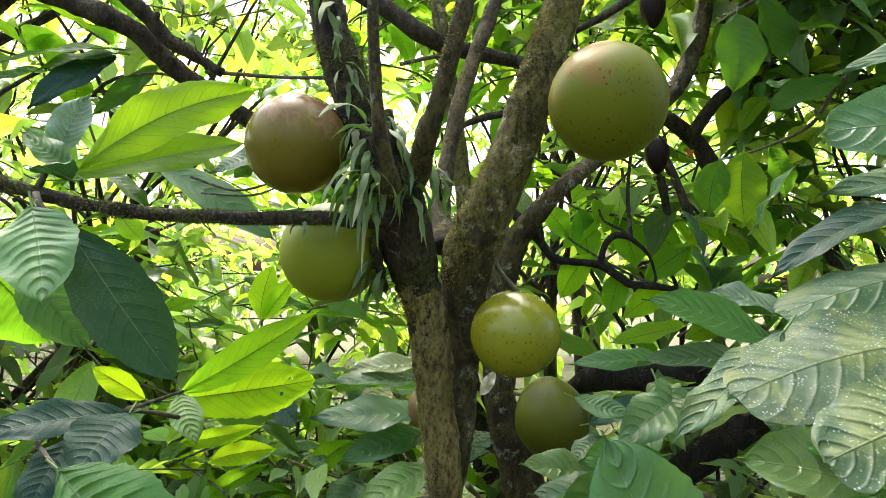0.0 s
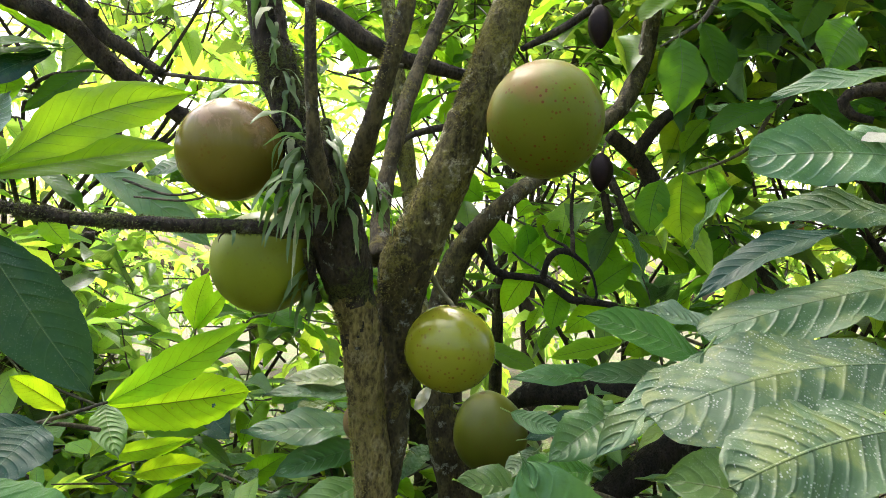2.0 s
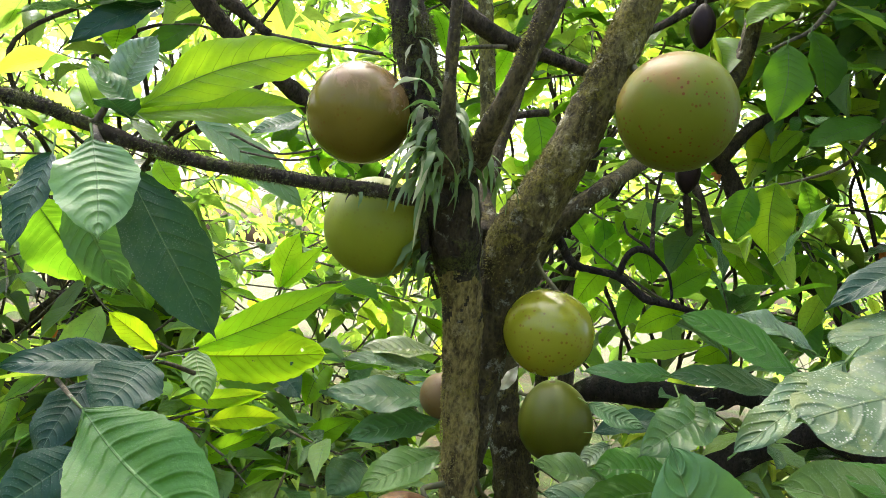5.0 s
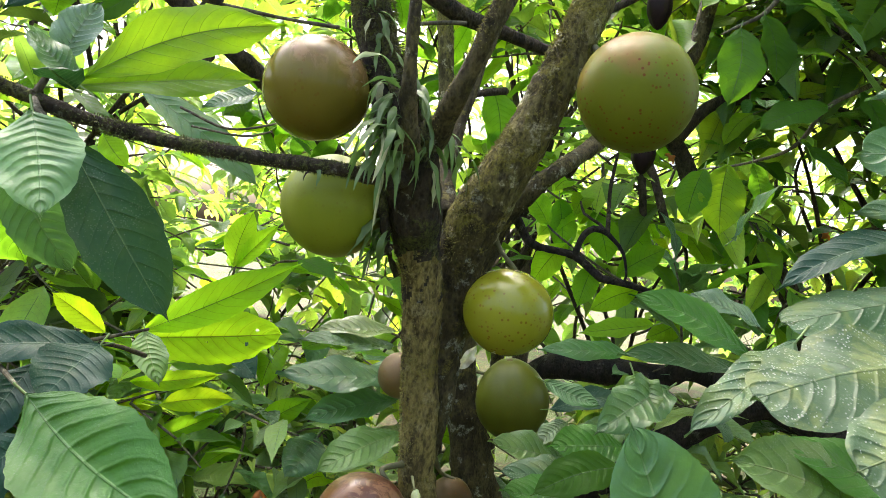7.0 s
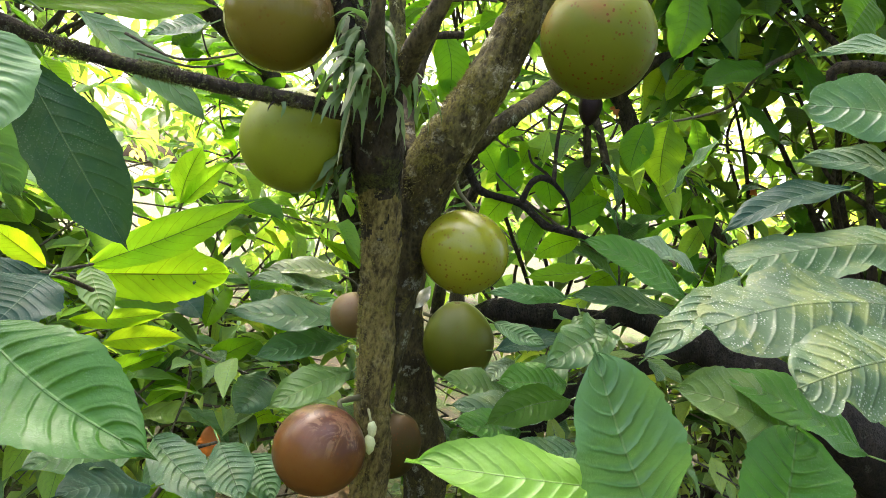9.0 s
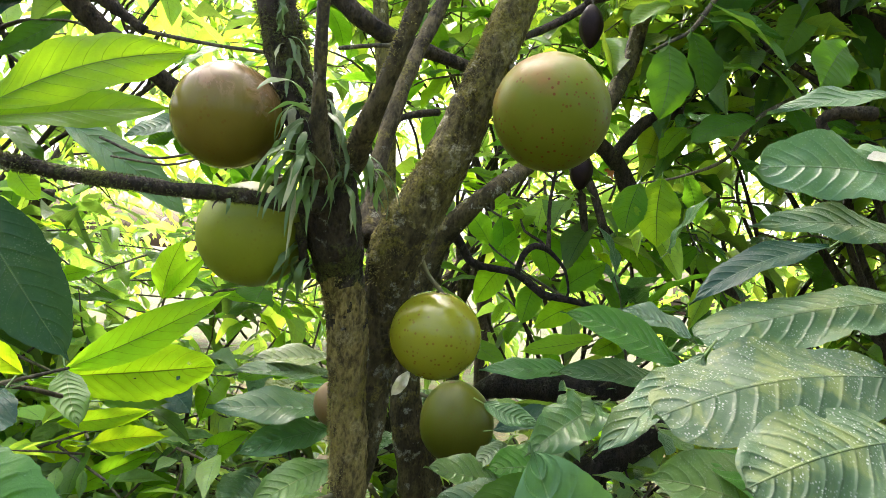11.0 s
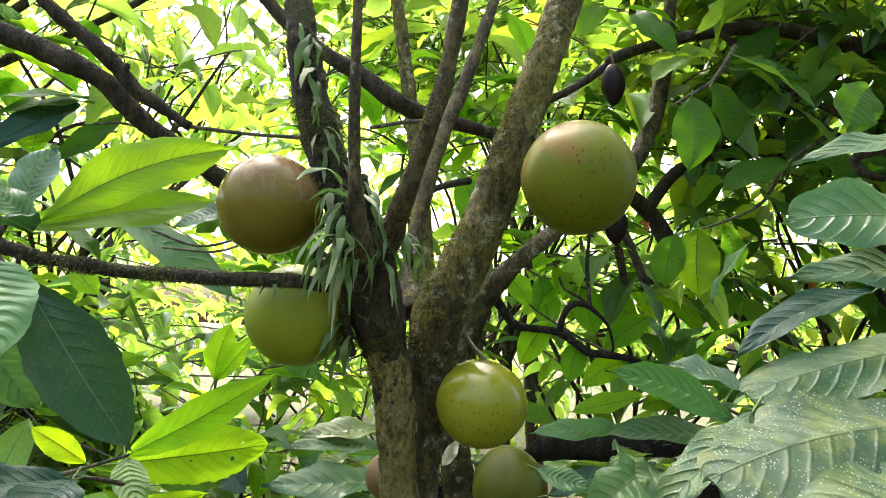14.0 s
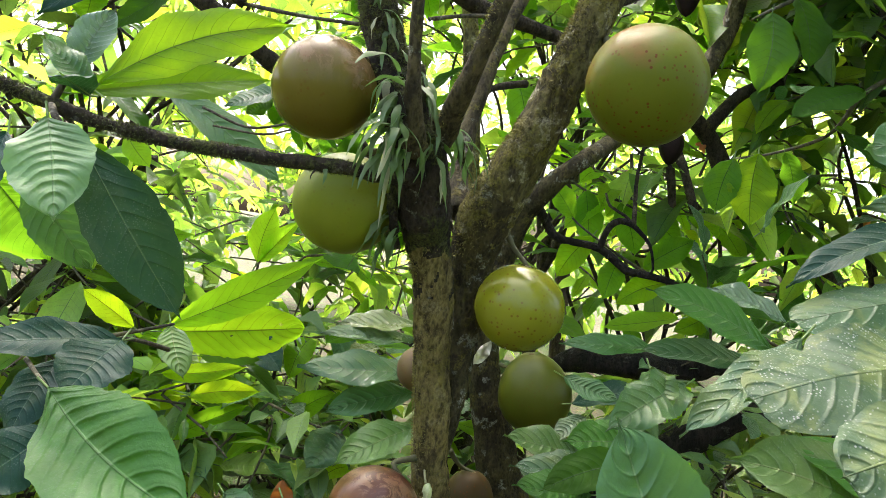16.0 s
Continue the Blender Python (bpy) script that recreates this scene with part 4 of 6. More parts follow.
leaf(sh, (-0.630, 1.780, 1.215), (-0.298, 1.740, 1.424), 0.090, (0.0, -0.95, 0.25), LEAF_YOUNG, 0.25, 0.15, 0.03)
leaf(sh, (-0.678, 1.700, 1.211), (-0.784, 1.660, 1.284), 0.055, (0.1, -0.93, 0.3), LEAF_YOUNG, 0.3, 0.2, 0.05)
leaf(sh, (-0.592, 1.690, 1.233), (-0.509, 1.600, 1.143), 0.07, (0.2, -0.5, 0.8), LEAF_GREEN, 0.5, 0.2, 0.05)
# small upright pair
sh = thing("leafy_shoot", "small upright pair of bright young leaves", "branch", "leafy shoots")
limb("twig", sh, [(-0.530, 1.950, 1.279), (-0.500, 1.920, 1.339), (-0.488, 1.900, 1.386)], [0.004, 0.003, 0.003], TWIG, 8)
leaf(sh, (-0.494, 1.900, 1.380), (-0.458, 1.880, 1.526), 0.072, (0.0, -0.9, 0.3), LEAF_YOUNG, 0.3, 0.2, 0.05)
leaf(sh, (-0.485, 1.900, 1.383), (-0.384, 1.840, 1.501), 0.050, (-0.1, -0.93, 0.2), LEAF_YOUNG, 0.3, 0.3, 0.05)
# dark leaves low on the left side of the tree
sh = thing("leafy_shoot", "shoot of dark bluish drooping leaves", "branch", "leafy shoots")
limb("twig", sh, [(-0.528, 1.550, 1.210), (-0.532, 1.450, 1.240), (-0.537, 1.380, 1.256)], [0.005, 0.004, 0.003], TWIG, 8)
leaf(sh, (-0.531, 1.370, 1.256), (-0.545, 1.240, 1.183), 0.112, (0.2, -0.62, 0.72), LEAF_DARK, 0.5, 0.2, 0.05)
leaf(sh, (-0.541, 1.380, 1.251), (-0.728, 1.260, 1.227), 0.080, (0.0, -0.62, 0.75), LEAF_DARK, 0.4, 0.2, 0.05)
leaf(sh, (-0.622, 1.360, 1.212), (-0.631, 1.260, 1.095), 0.085, (-0.1, -0.8, 0.5), LEAF_DARK, 0.4, 0.2, 0.05)
leaf(sh, (-0.551, 1.250, 1.130), (-0.634, 1.180, 1.044), 0.100, (0.2, -0.7, 0.6), LEAF_DARK, 0.4, 0.2, 0.05)
# big green leaf low on the left
sh = thing("leafy_shoot", "large fresh green leaf with pale quilted veins", "branch", "leafy shoots")
limb("twig", sh, [(-0.646, 1.300, 1.215), (-0.584, 1.240, 1.210), (-0.543, 1.200, 1.209)], [0.004, 0.003, 0.0025], TWIG, 8)
leaf(sh, (-0.535, 1.190, 1.211), (-0.245, 1.060, 1.117), 0.155, (0.20, -0.78, 0.55), LEAF_DEEP, 0.30, 0.34, 0.03, full=0.80)
# shoot left of the trunk, silver leaves
sh = thing("leafy_shoot", "shoot of dull silvery leaves reaching in behind the trunk", "branch", "leafy shoots")
limb("twig", sh, [(0.011, 2.100, 1.198), (-0.059, 2.050, 1.255), (-0.090, 2.020, 1.269)], [0.004, 0.003, 0.003], TWIG, 8)
leaf(sh, (-0.082, 2.020, 1.276), (-0.278, 1.920, 1.257), 0.088, (0.1, -0.40, 0.90), LEAF_SILVER, 0.45, 0.3, 0.04)
leaf(sh, (-0.081, 2.020, 1.237), (-0.298, 1.840, 1.241), 0.082, (0.1, -0.42, 0.9), LEAF_SILVER, 0.3, 0.3, 0.04)
leaf(sh, (-0.054, 1.900, 1.175), (-0.320, 1.760, 1.176), 0.112, (0.05, -0.50, 0.85), LEAF_GREY, 0.35, 0.25, 0.05)
leaf(sh, (-0.046, 1.900, 1.129), (-0.246, 1.750, 1.082), 0.095, (0.0, -0.60, 0.8), LEAF_GREEN, 0.4, 0.25, 0.05)
leaf(sh, (-0.025, 1.800, 1.076), (-0.188, 1.660, 1.000), 0.095, (0.0, -0.65, 0.75), LEAF_GREEN, 0.4, 0.25, 0.05)
leaf(sh, (-0.218, 1.850, 1.024), (-0.260, 1.740, 0.953), 0.098, (0.15, -0.62, 0.7), LEAF_GREY, 0.5, 0.3, 0.06)
# low bright leaves farther back
sh = thing("leafy_shoot", "low shoot of yellow-green wavy leaves", "branch", "leafy shoots")
limb("twig", sh, [(-0.386, 2.150, 0.881), (-0.505, 2.100, 0.922), (-0.591, 2.050, 0.897), (-0.679, 2.000, 0.918)], [0.005, 0.004, 0.004, 0.003], TWIG, 8)
limb("twig", sh, [(-0.765, 2.000, 0.903), (-0.671, 1.950, 0.918), (-0.614, 1.920, 0.993)], [0.004, 0.003, 0.003], TWIG, 8)
leaf(sh, (-0.618, 1.920, 1.017), (-0.419, 1.860, 1.075), 0.058, (0.0, -0.94, 0.3), LEAF_YOUNG, 0.3, 0.3, 0.08)
leaf(sh, (-0.646, 1.900, 0.908), (-0.461, 1.920, 1.022), 0.058, (0.0, -0.94, 0.3), LEAF_YOUNG, 0.3, 0.3, 0.06)
leaf(sh, (-0.730, 2.000, 1.039), (-0.480, 1.920, 1.115), 0.050, (0.0, -0.94, 0.3), LEAF_YOUNG, 0.3, 0.3, 0.06)
leaf(sh, (-0.656, 2.050, 1.091), (-0.470, 2.000, 1.120), 0.060, (0.0, -0.94, 0.3), LEAF_MID, 0.3, 0.3, 0.06)
leaf(sh, (-0.591, 2.050, 0.897), (-0.389, 2.000, 0.909), 0.075, (0.0, -0.94, 0.3), LEAF_BACKLIT, 0.3, 0.3, 0.06)
leaf(sh, (-0.766, 2.000, 0.947), (-0.651, 2.000, 1.026), 0.060, (0.1, -0.94, 0.3), LEAF_YOUNG, 0.3, 0.3, 0.06)
leaf(sh, (-0.419, 2.100, 0.921), (-0.269, 2.050, 1.059), 0.070, (0.0, -0.94, 0.3), LEAF_BACKLIT, 0.3, 0.3, 0.06)
leaf(sh, (-0.786, 2.150, 1.053), (-0.866, 2.100, 0.969), 0.075, (0.0, -0.94, 0.3), LEAF_YOUNG, 0.3, 0.3, 0.06)
leaf(sh, (-0.521, 1.950, 0.844), (-0.354, 1.900, 0.875), 0.070, (0.0, -0.55, 0.8), LEAF_PALE, 0.3, 0.3, 0.08)
leaf(sh, (-0.608, 2.000, 0.853), (-0.454, 1.950, 0.870), 0.060, (0.1, -0.5, 0.85), LEAF_GREY, 0.4, 0.3, 0.08)
leaf(sh, (-0.805, 2.100, 0.979), (-0.663, 2.050, 0.961), 0.070, (0.2, -0.5, 0.85), LEAF_PALE, 0.4, 0.3, 0.08)
leaf(sh, (-0.583, 2.000, 0.964), (-0.639, 2.000, 1.028), 0.06, (0.2, -0.7, 0.7), LEAF_GREY, 0.4, 0.3, 0.06)
leaf(sh, (-0.533, 2.100, 0.901), (-0.398, 2.050, 1.011), 0.07, (0.2, -0.5, 0.8), LEAF_GREY, 0.4, 0.3, 0.06)
leaf(sh, (-0.553, 2.100, 1.148), (-0.413, 2.000, 1.094), 0.09, (0.2, -0.8, 0.4), LEAF_DARK, 0.4, 0.3, 0.06)

# spotted cacao leaves close to the camera on the right hand side
sh = thing("cacao_branch", "cacao branch with big worn leaves speckled white and yellow", "branch", "cacao branches")
limb("twig", sh, [(0.799, 1.040, 1.533), (0.709, 1.030, 1.506), (0.614, 1.000, 1.472)], [0.008, 0.006, 0.004], TWIG, 8)
leaf(sh, (0.611, 1.000, 1.467), (0.324, 0.945, 1.398), 0.136, (0.08, -0.60, 0.80), LEAF_SPOT, 0.30, -0.30, 0.05, "worn leaf crusted with pale specks", 3, full=0.33)
leaf(sh, (0.538, 0.870, 1.420), (0.354, 0.815, 1.372), 0.100, (0.08, -0.70, 0.70), LEAF_SPOT, 0.35, -0.2, 0.07, "worn leaf crusted with pale specks", 3, full=0.33)
leaf(sh, (0.773, 1.160, 1.566), (0.444, 1.140, 1.474), 0.105, (0.08, -0.58, 0.80), LEAF_WORN, 0.30, -0.25, 0.05, "worn leaf crusted with pale specks", 3, full=0.33)
leaf(sh, (0.426, 1.060, 1.463), (0.283, 0.990, 1.341), 0.054, (-0.62, -0.60, 0.35), LEAF_WORN, 0.5, 0.35, 0.10)
# upper right leaves
sh = thing("cacao_branch", "cacao branch with blunt dull green leaves, one with a pale scar", "branch", "cacao branches")
limb("twig", sh, [(0.919, 1.150, 1.635), (0.777, 1.120, 1.638), (0.698, 1.100, 1.659)], [0.008, 0.006, 0.004], TWIG, 8)
blunt = leaf(sh, (0.725, 1.080, 1.708), (0.473, 1.080, 1.700), 0.106, (0.1, -0.86, 0.5), LEAF_GREY, 0.25, 0.12, 0.05, "blunt dull green leaf", 1, full=0.36)
part("scar", mesh_from("scar", [Vector((0.019 * math.cos(a) * (1 + 0.3 * math.sin(3 * a)), 0.011 * math.sin(a) * (1 + 0.25 * math.cos(2 * a)), 0.0008 * math.cos(5 * a))) for a in [k * 0.4488 for k in range(14)]], [tuple(range(14))], [plain_material("leaf_scar", (0.36, 0.34, 0.25), (0.50, 0.47, 0.37), 200, 0.8)]), blunt, "pale dry scar", Matrix.Translation((0.088, -0.026, 0.017)))
leaf(sh, (0.745, 1.100, 1.628), (0.462, 1.060, 1.622), 0.070, (0.0, -0.72, 0.7), LEAF_WORN, 0.35, 0.15, 0.10, "", 1)
leaf(sh, (0.834, 1.300, 1.895), (0.546, 1.200, 1.811), 0.064, (0.1, -0.5, 0.85), LEAF_GREY, 0.5, 0.25, 0.07)
leaf(sh, (0.692, 1.250, 1.636), (0.454, 1.180, 1.522), 0.062, (-0.2, -0.50, 0.8), LEAF_DARK, 0.4, 0.35, 0.06)
leaf(sh, (0.914, 1.600, 2.103), (0.802, 1.500, 1.959), 0.10, (0.2, -0.8, 0.4), LEAF_MID, 0.4, 0.25, 0.07)
# middle right leaves
sh = thing("cacao_branch", "cacao branch with overlapping dull leaves behind the fruit", "branch", "cacao branches")
limb("twig", sh, [(1.048, 1.950, 1.380), (0.879, 1.850, 1.366), (0.723, 1.750, 1.395), (0.604, 1.750, 1.453)], [0.008, 0.006, 0.004, 0.003], TWIG, 8)
leaf(sh, (0.648, 1.620, 1.398), (0.381, 1.600, 1.479), 0.100, (0.3, -0.72, 0.6), LEAF_DEEP, 0.35, 0.2, 0.04)
leaf(sh, (0.724, 1.720, 1.443), (0.537, 1.720, 1.498), 0.085, (0.2, -0.45, 0.85), LEAF_SILVER, 0.4, 0.35, 0.07)
leaf(sh, (0.653, 1.660, 1.357), (0.371, 1.580, 1.356), 0.075, (0.1, -0.55, 0.8), LEAF_GREY, 0.4, 0.25, 0.06)
leaf(sh, (0.577, 2.000, 1.405), (0.390, 2.000, 1.353), 0.085, (0.0, -0.5, 0.85), LEAF_YOUNG, 0.35, 0.25, 0.05)
leaf(sh, (0.557, 2.100, 1.311), (0.289, 2.000, 1.294), 0.085, (0.0, -0.45, 0.85), LEAF_GREEN, 0.35, 0.25, 0.05)
leaf(sh, (0.471, 1.550, 1.312), (0.300, 1.400, 1.233), 0.095, (0.2, -0.62, 0.7), LEAF_GREY, 0.6, 0.45, 0.12, "crumpled leaf with a hole", 2)
leaf(sh, (0.401, 1.550, 1.329), (0.421, 1.460, 1.261), 0.070, (-0.3, -0.6, 0.7), LEAF_GREY, 0.6, 0.45, 0.12, "", 2)
leaf(sh, (0.746, 2.000, 1.660), (0.802, 1.900, 1.810), 0.06, (-0.75, -0.15, 0.6), LEAF_GREY, 0.3, 0.4, 0.10)
leaf(sh, (0.337, 1.950, 1.156), (0.523, 1.950, 1.221), 0.07, (0, -0.6, 0.75), LEAF_DARK, 0.4, 0.25, 0.06)
leaf(sh, (0.467, 1.750, 1.198), (0.294, 1.650, 1.091), 0.09, (0, -0.6, 0.75), LEAF_GREY, 0.4, 0.25, 0.06)
# big leaves at the bottom, close to the camera
sh = thing("cacao_branch", "cacao branch with large fresh green leaves close by", "branch", "cacao branches")
limb("twig", sh, [(0.445, 0.980, 1.031), (0.376, 0.960, 1.103), (0.334, 0.940, 1.155)], [0.008, 0.006, 0.004], TWIG, 8)
leaf(sh, (0.314, 0.920, 1.176), (0.199, 0.930, 1.365), 0.125, (-0.05, -0.84, 0.52), LEAF_GREEN, 0.45, 0.22, 0.04, "large fresh green leaf with a pale midrib", full=0.64)
leaf(sh, (0.263, 0.940, 1.208), (0.026, 0.920, 1.212), 0.088, (-0.05, -0.55, 0.8), LEAF_FRESH, 0.45, 0.25, 0.05)
leaf(sh, (0.469, 0.940, 1.142), (0.502, 1.000, 1.300), 0.150, (0.15, -0.80, 0.55), LEAF_DEEP, 0.45, 0.22, 0.03, full=0.5)
leaf(sh, (0.622, 1.100, 1.235), (0.392, 1.120, 1.295), 0.130, (0.1, -0.62, 0.75), LEAF_GREY, 0.45, 0.22, 0.05)
leaf(sh, (0.693, 1.100, 1.253), (0.470, 1.160, 1.325), 0.105, (0.3, -0.6, 0.7), LEAF_DEEP, 0.40, 0.22, 0.05)
leaf(sh, (0.362, 1.400, 1.190), (0.195, 1.320, 1.142), 0.075, (0.0, -0.65, 0.75), LEAF_MID, 0.4, 0.2, 0.05)
leaf(sh, (0.275, 0.950, 1.173), (0.154, 0.900, 1.203), 0.08, (0.0, -0.6, 0.75), LEAF_YOUNG, 0.4, 0.2, 0.05)
leaf(sh, (0.373, 1.350, 1.119), (0.216, 1.280, 1.092), 0.08, (0.0, -0.6, 0.75), LEAF_GREY, 0.4, 0.2, 0.05)
# dull leaves beside the rear stem, under the dark egg-shaped fruit
sh = thing("cacao_branch", "cacao branch with dull speckled leaves under the dark fruit", "branch", "cacao branches")
limb("twig", sh, [(0.62, 1.80, 1.02), (0.50, 1.72, 1.09), (0.40, 1.68, 1.125), (0.325, 1.70, 1.16)], [0.007, 0.005, 0.004, 0.003], TWIG, 8)
leaf(sh, (0.335, 1.68, 1.108), (0.150, 1.60, 1.143), 0.090, (0.1, -0.62, 0.75), LEAF_GREY, 0.35, 0.25, 0.06)
leaf(sh, (0.440, 1.66, 1.160), (0.268, 1.60, 1.151), 0.100, (0.0, -0.70, 0.7), LEAF_DEEP, 0.40, 0.22, 0.05)
leaf(sh, (0.330, 1.72, 1.180), (0.258, 1.66, 1.128), 0.045, (-0.2, -0.60, 0.7), LEAF_SILVER, 0.60, 0.45, 0.08)
leaf(sh, (0.400, 1.62, 1.102), (0.165, 1.54, 1.104), 0.090, (0.1, -0.55, 0.8), LEAF_WORN, 0.40, 0.25, 0.06)
leaf(sh, (0.275, 1.75, 1.254), (0.392, 1.70, 1.230), 0.055, (0.1, -0.75, 0.6), LEAF_GREEN, 0.40, 0.25, 0.06)
leaf(sh, (0.330, 1.56, 1.070), (0.170, 1.48, 1.090), 0.085, (0.0, -0.6, 0.8), LEAF_DEEP, 0.40, 0.25, 0.06)
# leaves low beside the brown fruit
sh = thing("leafy_shoot", "low shoot of dull green quilted leaves by the brown fruit", "branch", "leafy shoots")
limb("twig", sh, [(-0.356, 1.500, 0.832), (-0.306, 1.550, 0.929), (-0.250, 1.500, 0.979)], [0.005, 0.004, 0.003], TWIG, 8)
leaf(sh, (-0.373, 1.550, 0.951), (-0.217, 1.420, 0.903), 0.09, (0.2, -0.7, 0.6), LEAF_GREY, 0.4, 0.25, 0.05)
leaf(sh, (-0.245, 1.500, 0.980), (-0.172, 1.400, 0.919), 0.085, (0.0, -0.8, 0.5), LEAF_GREY, 0.4, 0.25, 0.05)
leaf(sh, (-0.191, 1.550, 0.948), (-0.124, 1.450, 0.903), 0.075, (0.0, -0.75, 0.5), LEAF_GREEN, 0.4, 0.25, 0.05)
leaf(sh, (-0.366, 1.400, 0.977), (-0.480, 1.250, 0.991), 0.10, (0.0, -0.45, 0.85), LEAF_GREEN, 0.4, 0.25, 0.05)
leaf(sh, (-0.316, 1.350, 0.948), (-0.409, 1.200, 0.983), 0.09, (0.0, -0.45, 0.85), LEAF_DARK, 0.4, 0.25, 0.05)

# dead leaves caught in the twigs
DEAD = plain_material("dead_leaf", (0.28, 0.07, 0.015), (0.38, 0.16, 0.04), 30, 0.7, 0.5, (0.6, 0.18, 0.03))
for at, to, w in (((0.727, 2.600, 1.976), (0.761, 2.600, 1.942), 0.03), ((1.404, 2.800, 1.831), (1.467, 2.800, 1.794), 0.05), ((-1.390, 2.400, 1.156), (-1.354, 2.400, 1.047), 0.05), ((-0.307, 1.750, 0.917), (-0.307, 1.750, 0.845), 0.05)):
    dl = thing("dead_leaf", "small curled orange-brown dead leaf", "leaf", "dead leaves")
    part("blade", leaf_mesh((Vector(to) - Vector(at)).length, w, DEAD, 0.8, 0.5, 0.2, 5, 12, 3, 0.01)[0], dl, "", aim(at, to, (0.2, -0.9, 0.4)))

# mid-green leaves hanging behind the large fruit
sh = thing("cacao_branch", "cacao branch with large hanging mid-green leaves", "branch", "cacao branches")
limb("twig", sh, [(0.933, 2.300, 2.512), (0.857, 2.280, 2.386), (0.769, 2.250, 2.317), (0.712, 2.220, 2.272)], [0.010, 0.007, 0.005, 0.003], TWIG, 8)
limb("twig", sh, [(1.255, 2.350, 2.248), (1.101, 2.300, 2.138), (1.019, 2.300, 2.002), (0.867, 2.280, 1.920), (0.744, 2.280, 1.882)], [0.009, 0.007, 0.006, 0.004, 0.003], TWIG, 8)
leaf(sh, (0.766, 2.220, 2.301), (0.740, 2.160, 2.048), 0.135, (-0.1, -0.85, 0.4), LEAF_MID, 0.4, 0.25, 0.05)
leaf(sh, (0.838, 2.240, 2.360), (0.883, 2.200, 2.145), 0.125, (0.2, -0.8, 0.5), LEAF_MID, 0.4, 0.25, 0.05)
leaf(sh, (1.076, 2.260, 2.125), (0.843, 2.180, 1.998), 0.120, (0.0, -0.6, 0.75), LEAF_MID, 0.5, 0.25, 0.05)
leaf(sh, (1.129, 2.300, 2.283), (0.868, 2.240, 2.251), 0.100, (0.0, -0.5, 0.8), LEAF_MID, 0.5, 0.25, 0.05)
leaf(sh, (0.809, 2.260, 1.904), (0.795, 2.200, 1.681), 0.135, (-0.2, -0.85, 0.4), LEAF_BACKLIT, 0.4, 0.25, 0.05)
leaf(sh, (0.741, 2.260, 1.879), (0.699, 2.220, 1.707), 0.100, (-0.3, -0.8, 0.4), LEAF_BACKLIT, 0.4, 0.25, 0.05)
leaf(sh, (0.883, 2.260, 1.920), (0.914, 2.220, 1.769), 0.095, (0.2, -0.8, 0.4), LEAF_BACKLIT, 0.4, 0.25, 0.05)
leaf(sh, (1.023, 2.280, 2.017), (1.161, 2.220, 1.896), 0.110, (0.3, -0.7, 0.6), LEAF_MID, 0.4, 0.25, 0.05)
leaf(sh, (0.902, 2.280, 2.429), (1.122, 2.220, 2.376), 0.120, (0.0, -0.6, 0.7), LEAF_MID, 0.4, 0.25, 0.05)
leaf(sh, (0.776, 2.280, 2.459), (0.653, 2.250, 2.348), 0.10, (-0.2, -0.6, 0.7), LEAF_MID, 0.4, 0.25, 0.05)
leaf(sh, (1.218, 2.340, 2.221), (1.297, 2.280, 2.029), 0.12, (0.2, -0.8, 0.5), LEAF_MID, 0.4, 0.25, 0.05)
leaf(sh, (1.143, 2.450, 2.663), (0.977, 2.400, 2.434), 0.12, (-0.2, -0.8, 0.5), LEAF_MID, 0.4, 0.25, 0.05)
leaf(sh, (1.314, 2.420, 2.609), (1.187, 2.360, 2.365), 0.12, (-0.1, -0.8, 0.5), LEAF_MID, 0.4, 0.25, 0.05)
leaf(sh, (1.446, 2.400, 2.576), (1.510, 2.340, 2.349), 0.13, (0.1, -0.8, 0.5), LEAF_MID, 0.4, 0.25, 0.05)
leaf(sh, (1.481, 2.380, 2.190), (1.239, 2.300, 2.086), 0.10, (0.1, -0.6, 0.7), LEAF_MID, 0.4, 0.25, 0.05)
# crooked bare bough that loops behind the yellow-green fruit
bough = thing("branch", "crooked dark bare bough with a looping side twig", "branch")
limb("bough", bough, [(0.140, 2.20, 1.700), (0.200, 2.26, 1.650), (0.238, 2.30, 1.609), (0.262, 2.30, 1.579), (0.301, 2.30, 1.567), (0.351, 2.30, 1.565), (0.408, 2.30, 1.559), (0.453, 2.30, 1.533), (0.496, 2.30, 1.506), (0.537, 2.30, 1.502), (0.616, 2.31, 1.496), (0.760, 2.33, 1.470)], [0.015, 0.015, 0.015, 0.015, 0.013, 0.012, 0.012, 0.012, 0.012, 0.011, 0.010, 0.008], BARK_LOG, 14, 0.2, 71, wave=18.0)
limb("side_twig", bough, [(0.408, 2.30, 1.560), (0.412, 2.29, 1.597), (0.426, 2.29, 1.629), (0.451, 2.29, 1.650), (0.486, 2.30, 1.647), (0.516, 2.30, 1.628), (0.553, 2.30, 1.592), (0.574, 2.30, 1.523), (0.561, 2.30, 1.494)], [0.010, 0.010, 0.010, 0.0095, 0.010, 0.007, 0.005, 0.004, 0.004], BARK_LOG, 12, 0.25, 72, wave=22.0)
limb("twig", bough, [(0.492, 2.30, 1.646), (0.470, 2.32, 1.670), (0.420, 2.32, 1.693), (0.405, 2.33, 1.730)], [0.006, 0.005, 0.004, 0.003], BARK_DARK, 8, 0.2, 73)
limb("twig", bough, [(0.496, 2.30, 1.645), (0.498, 2.34, 1.722), (0.492, 2.34, 1.793), (0.500, 2.35, 1.90)], [0.008, 0.007, 0.006, 0.005], BARK_DARK, 8, 0.2, 74)
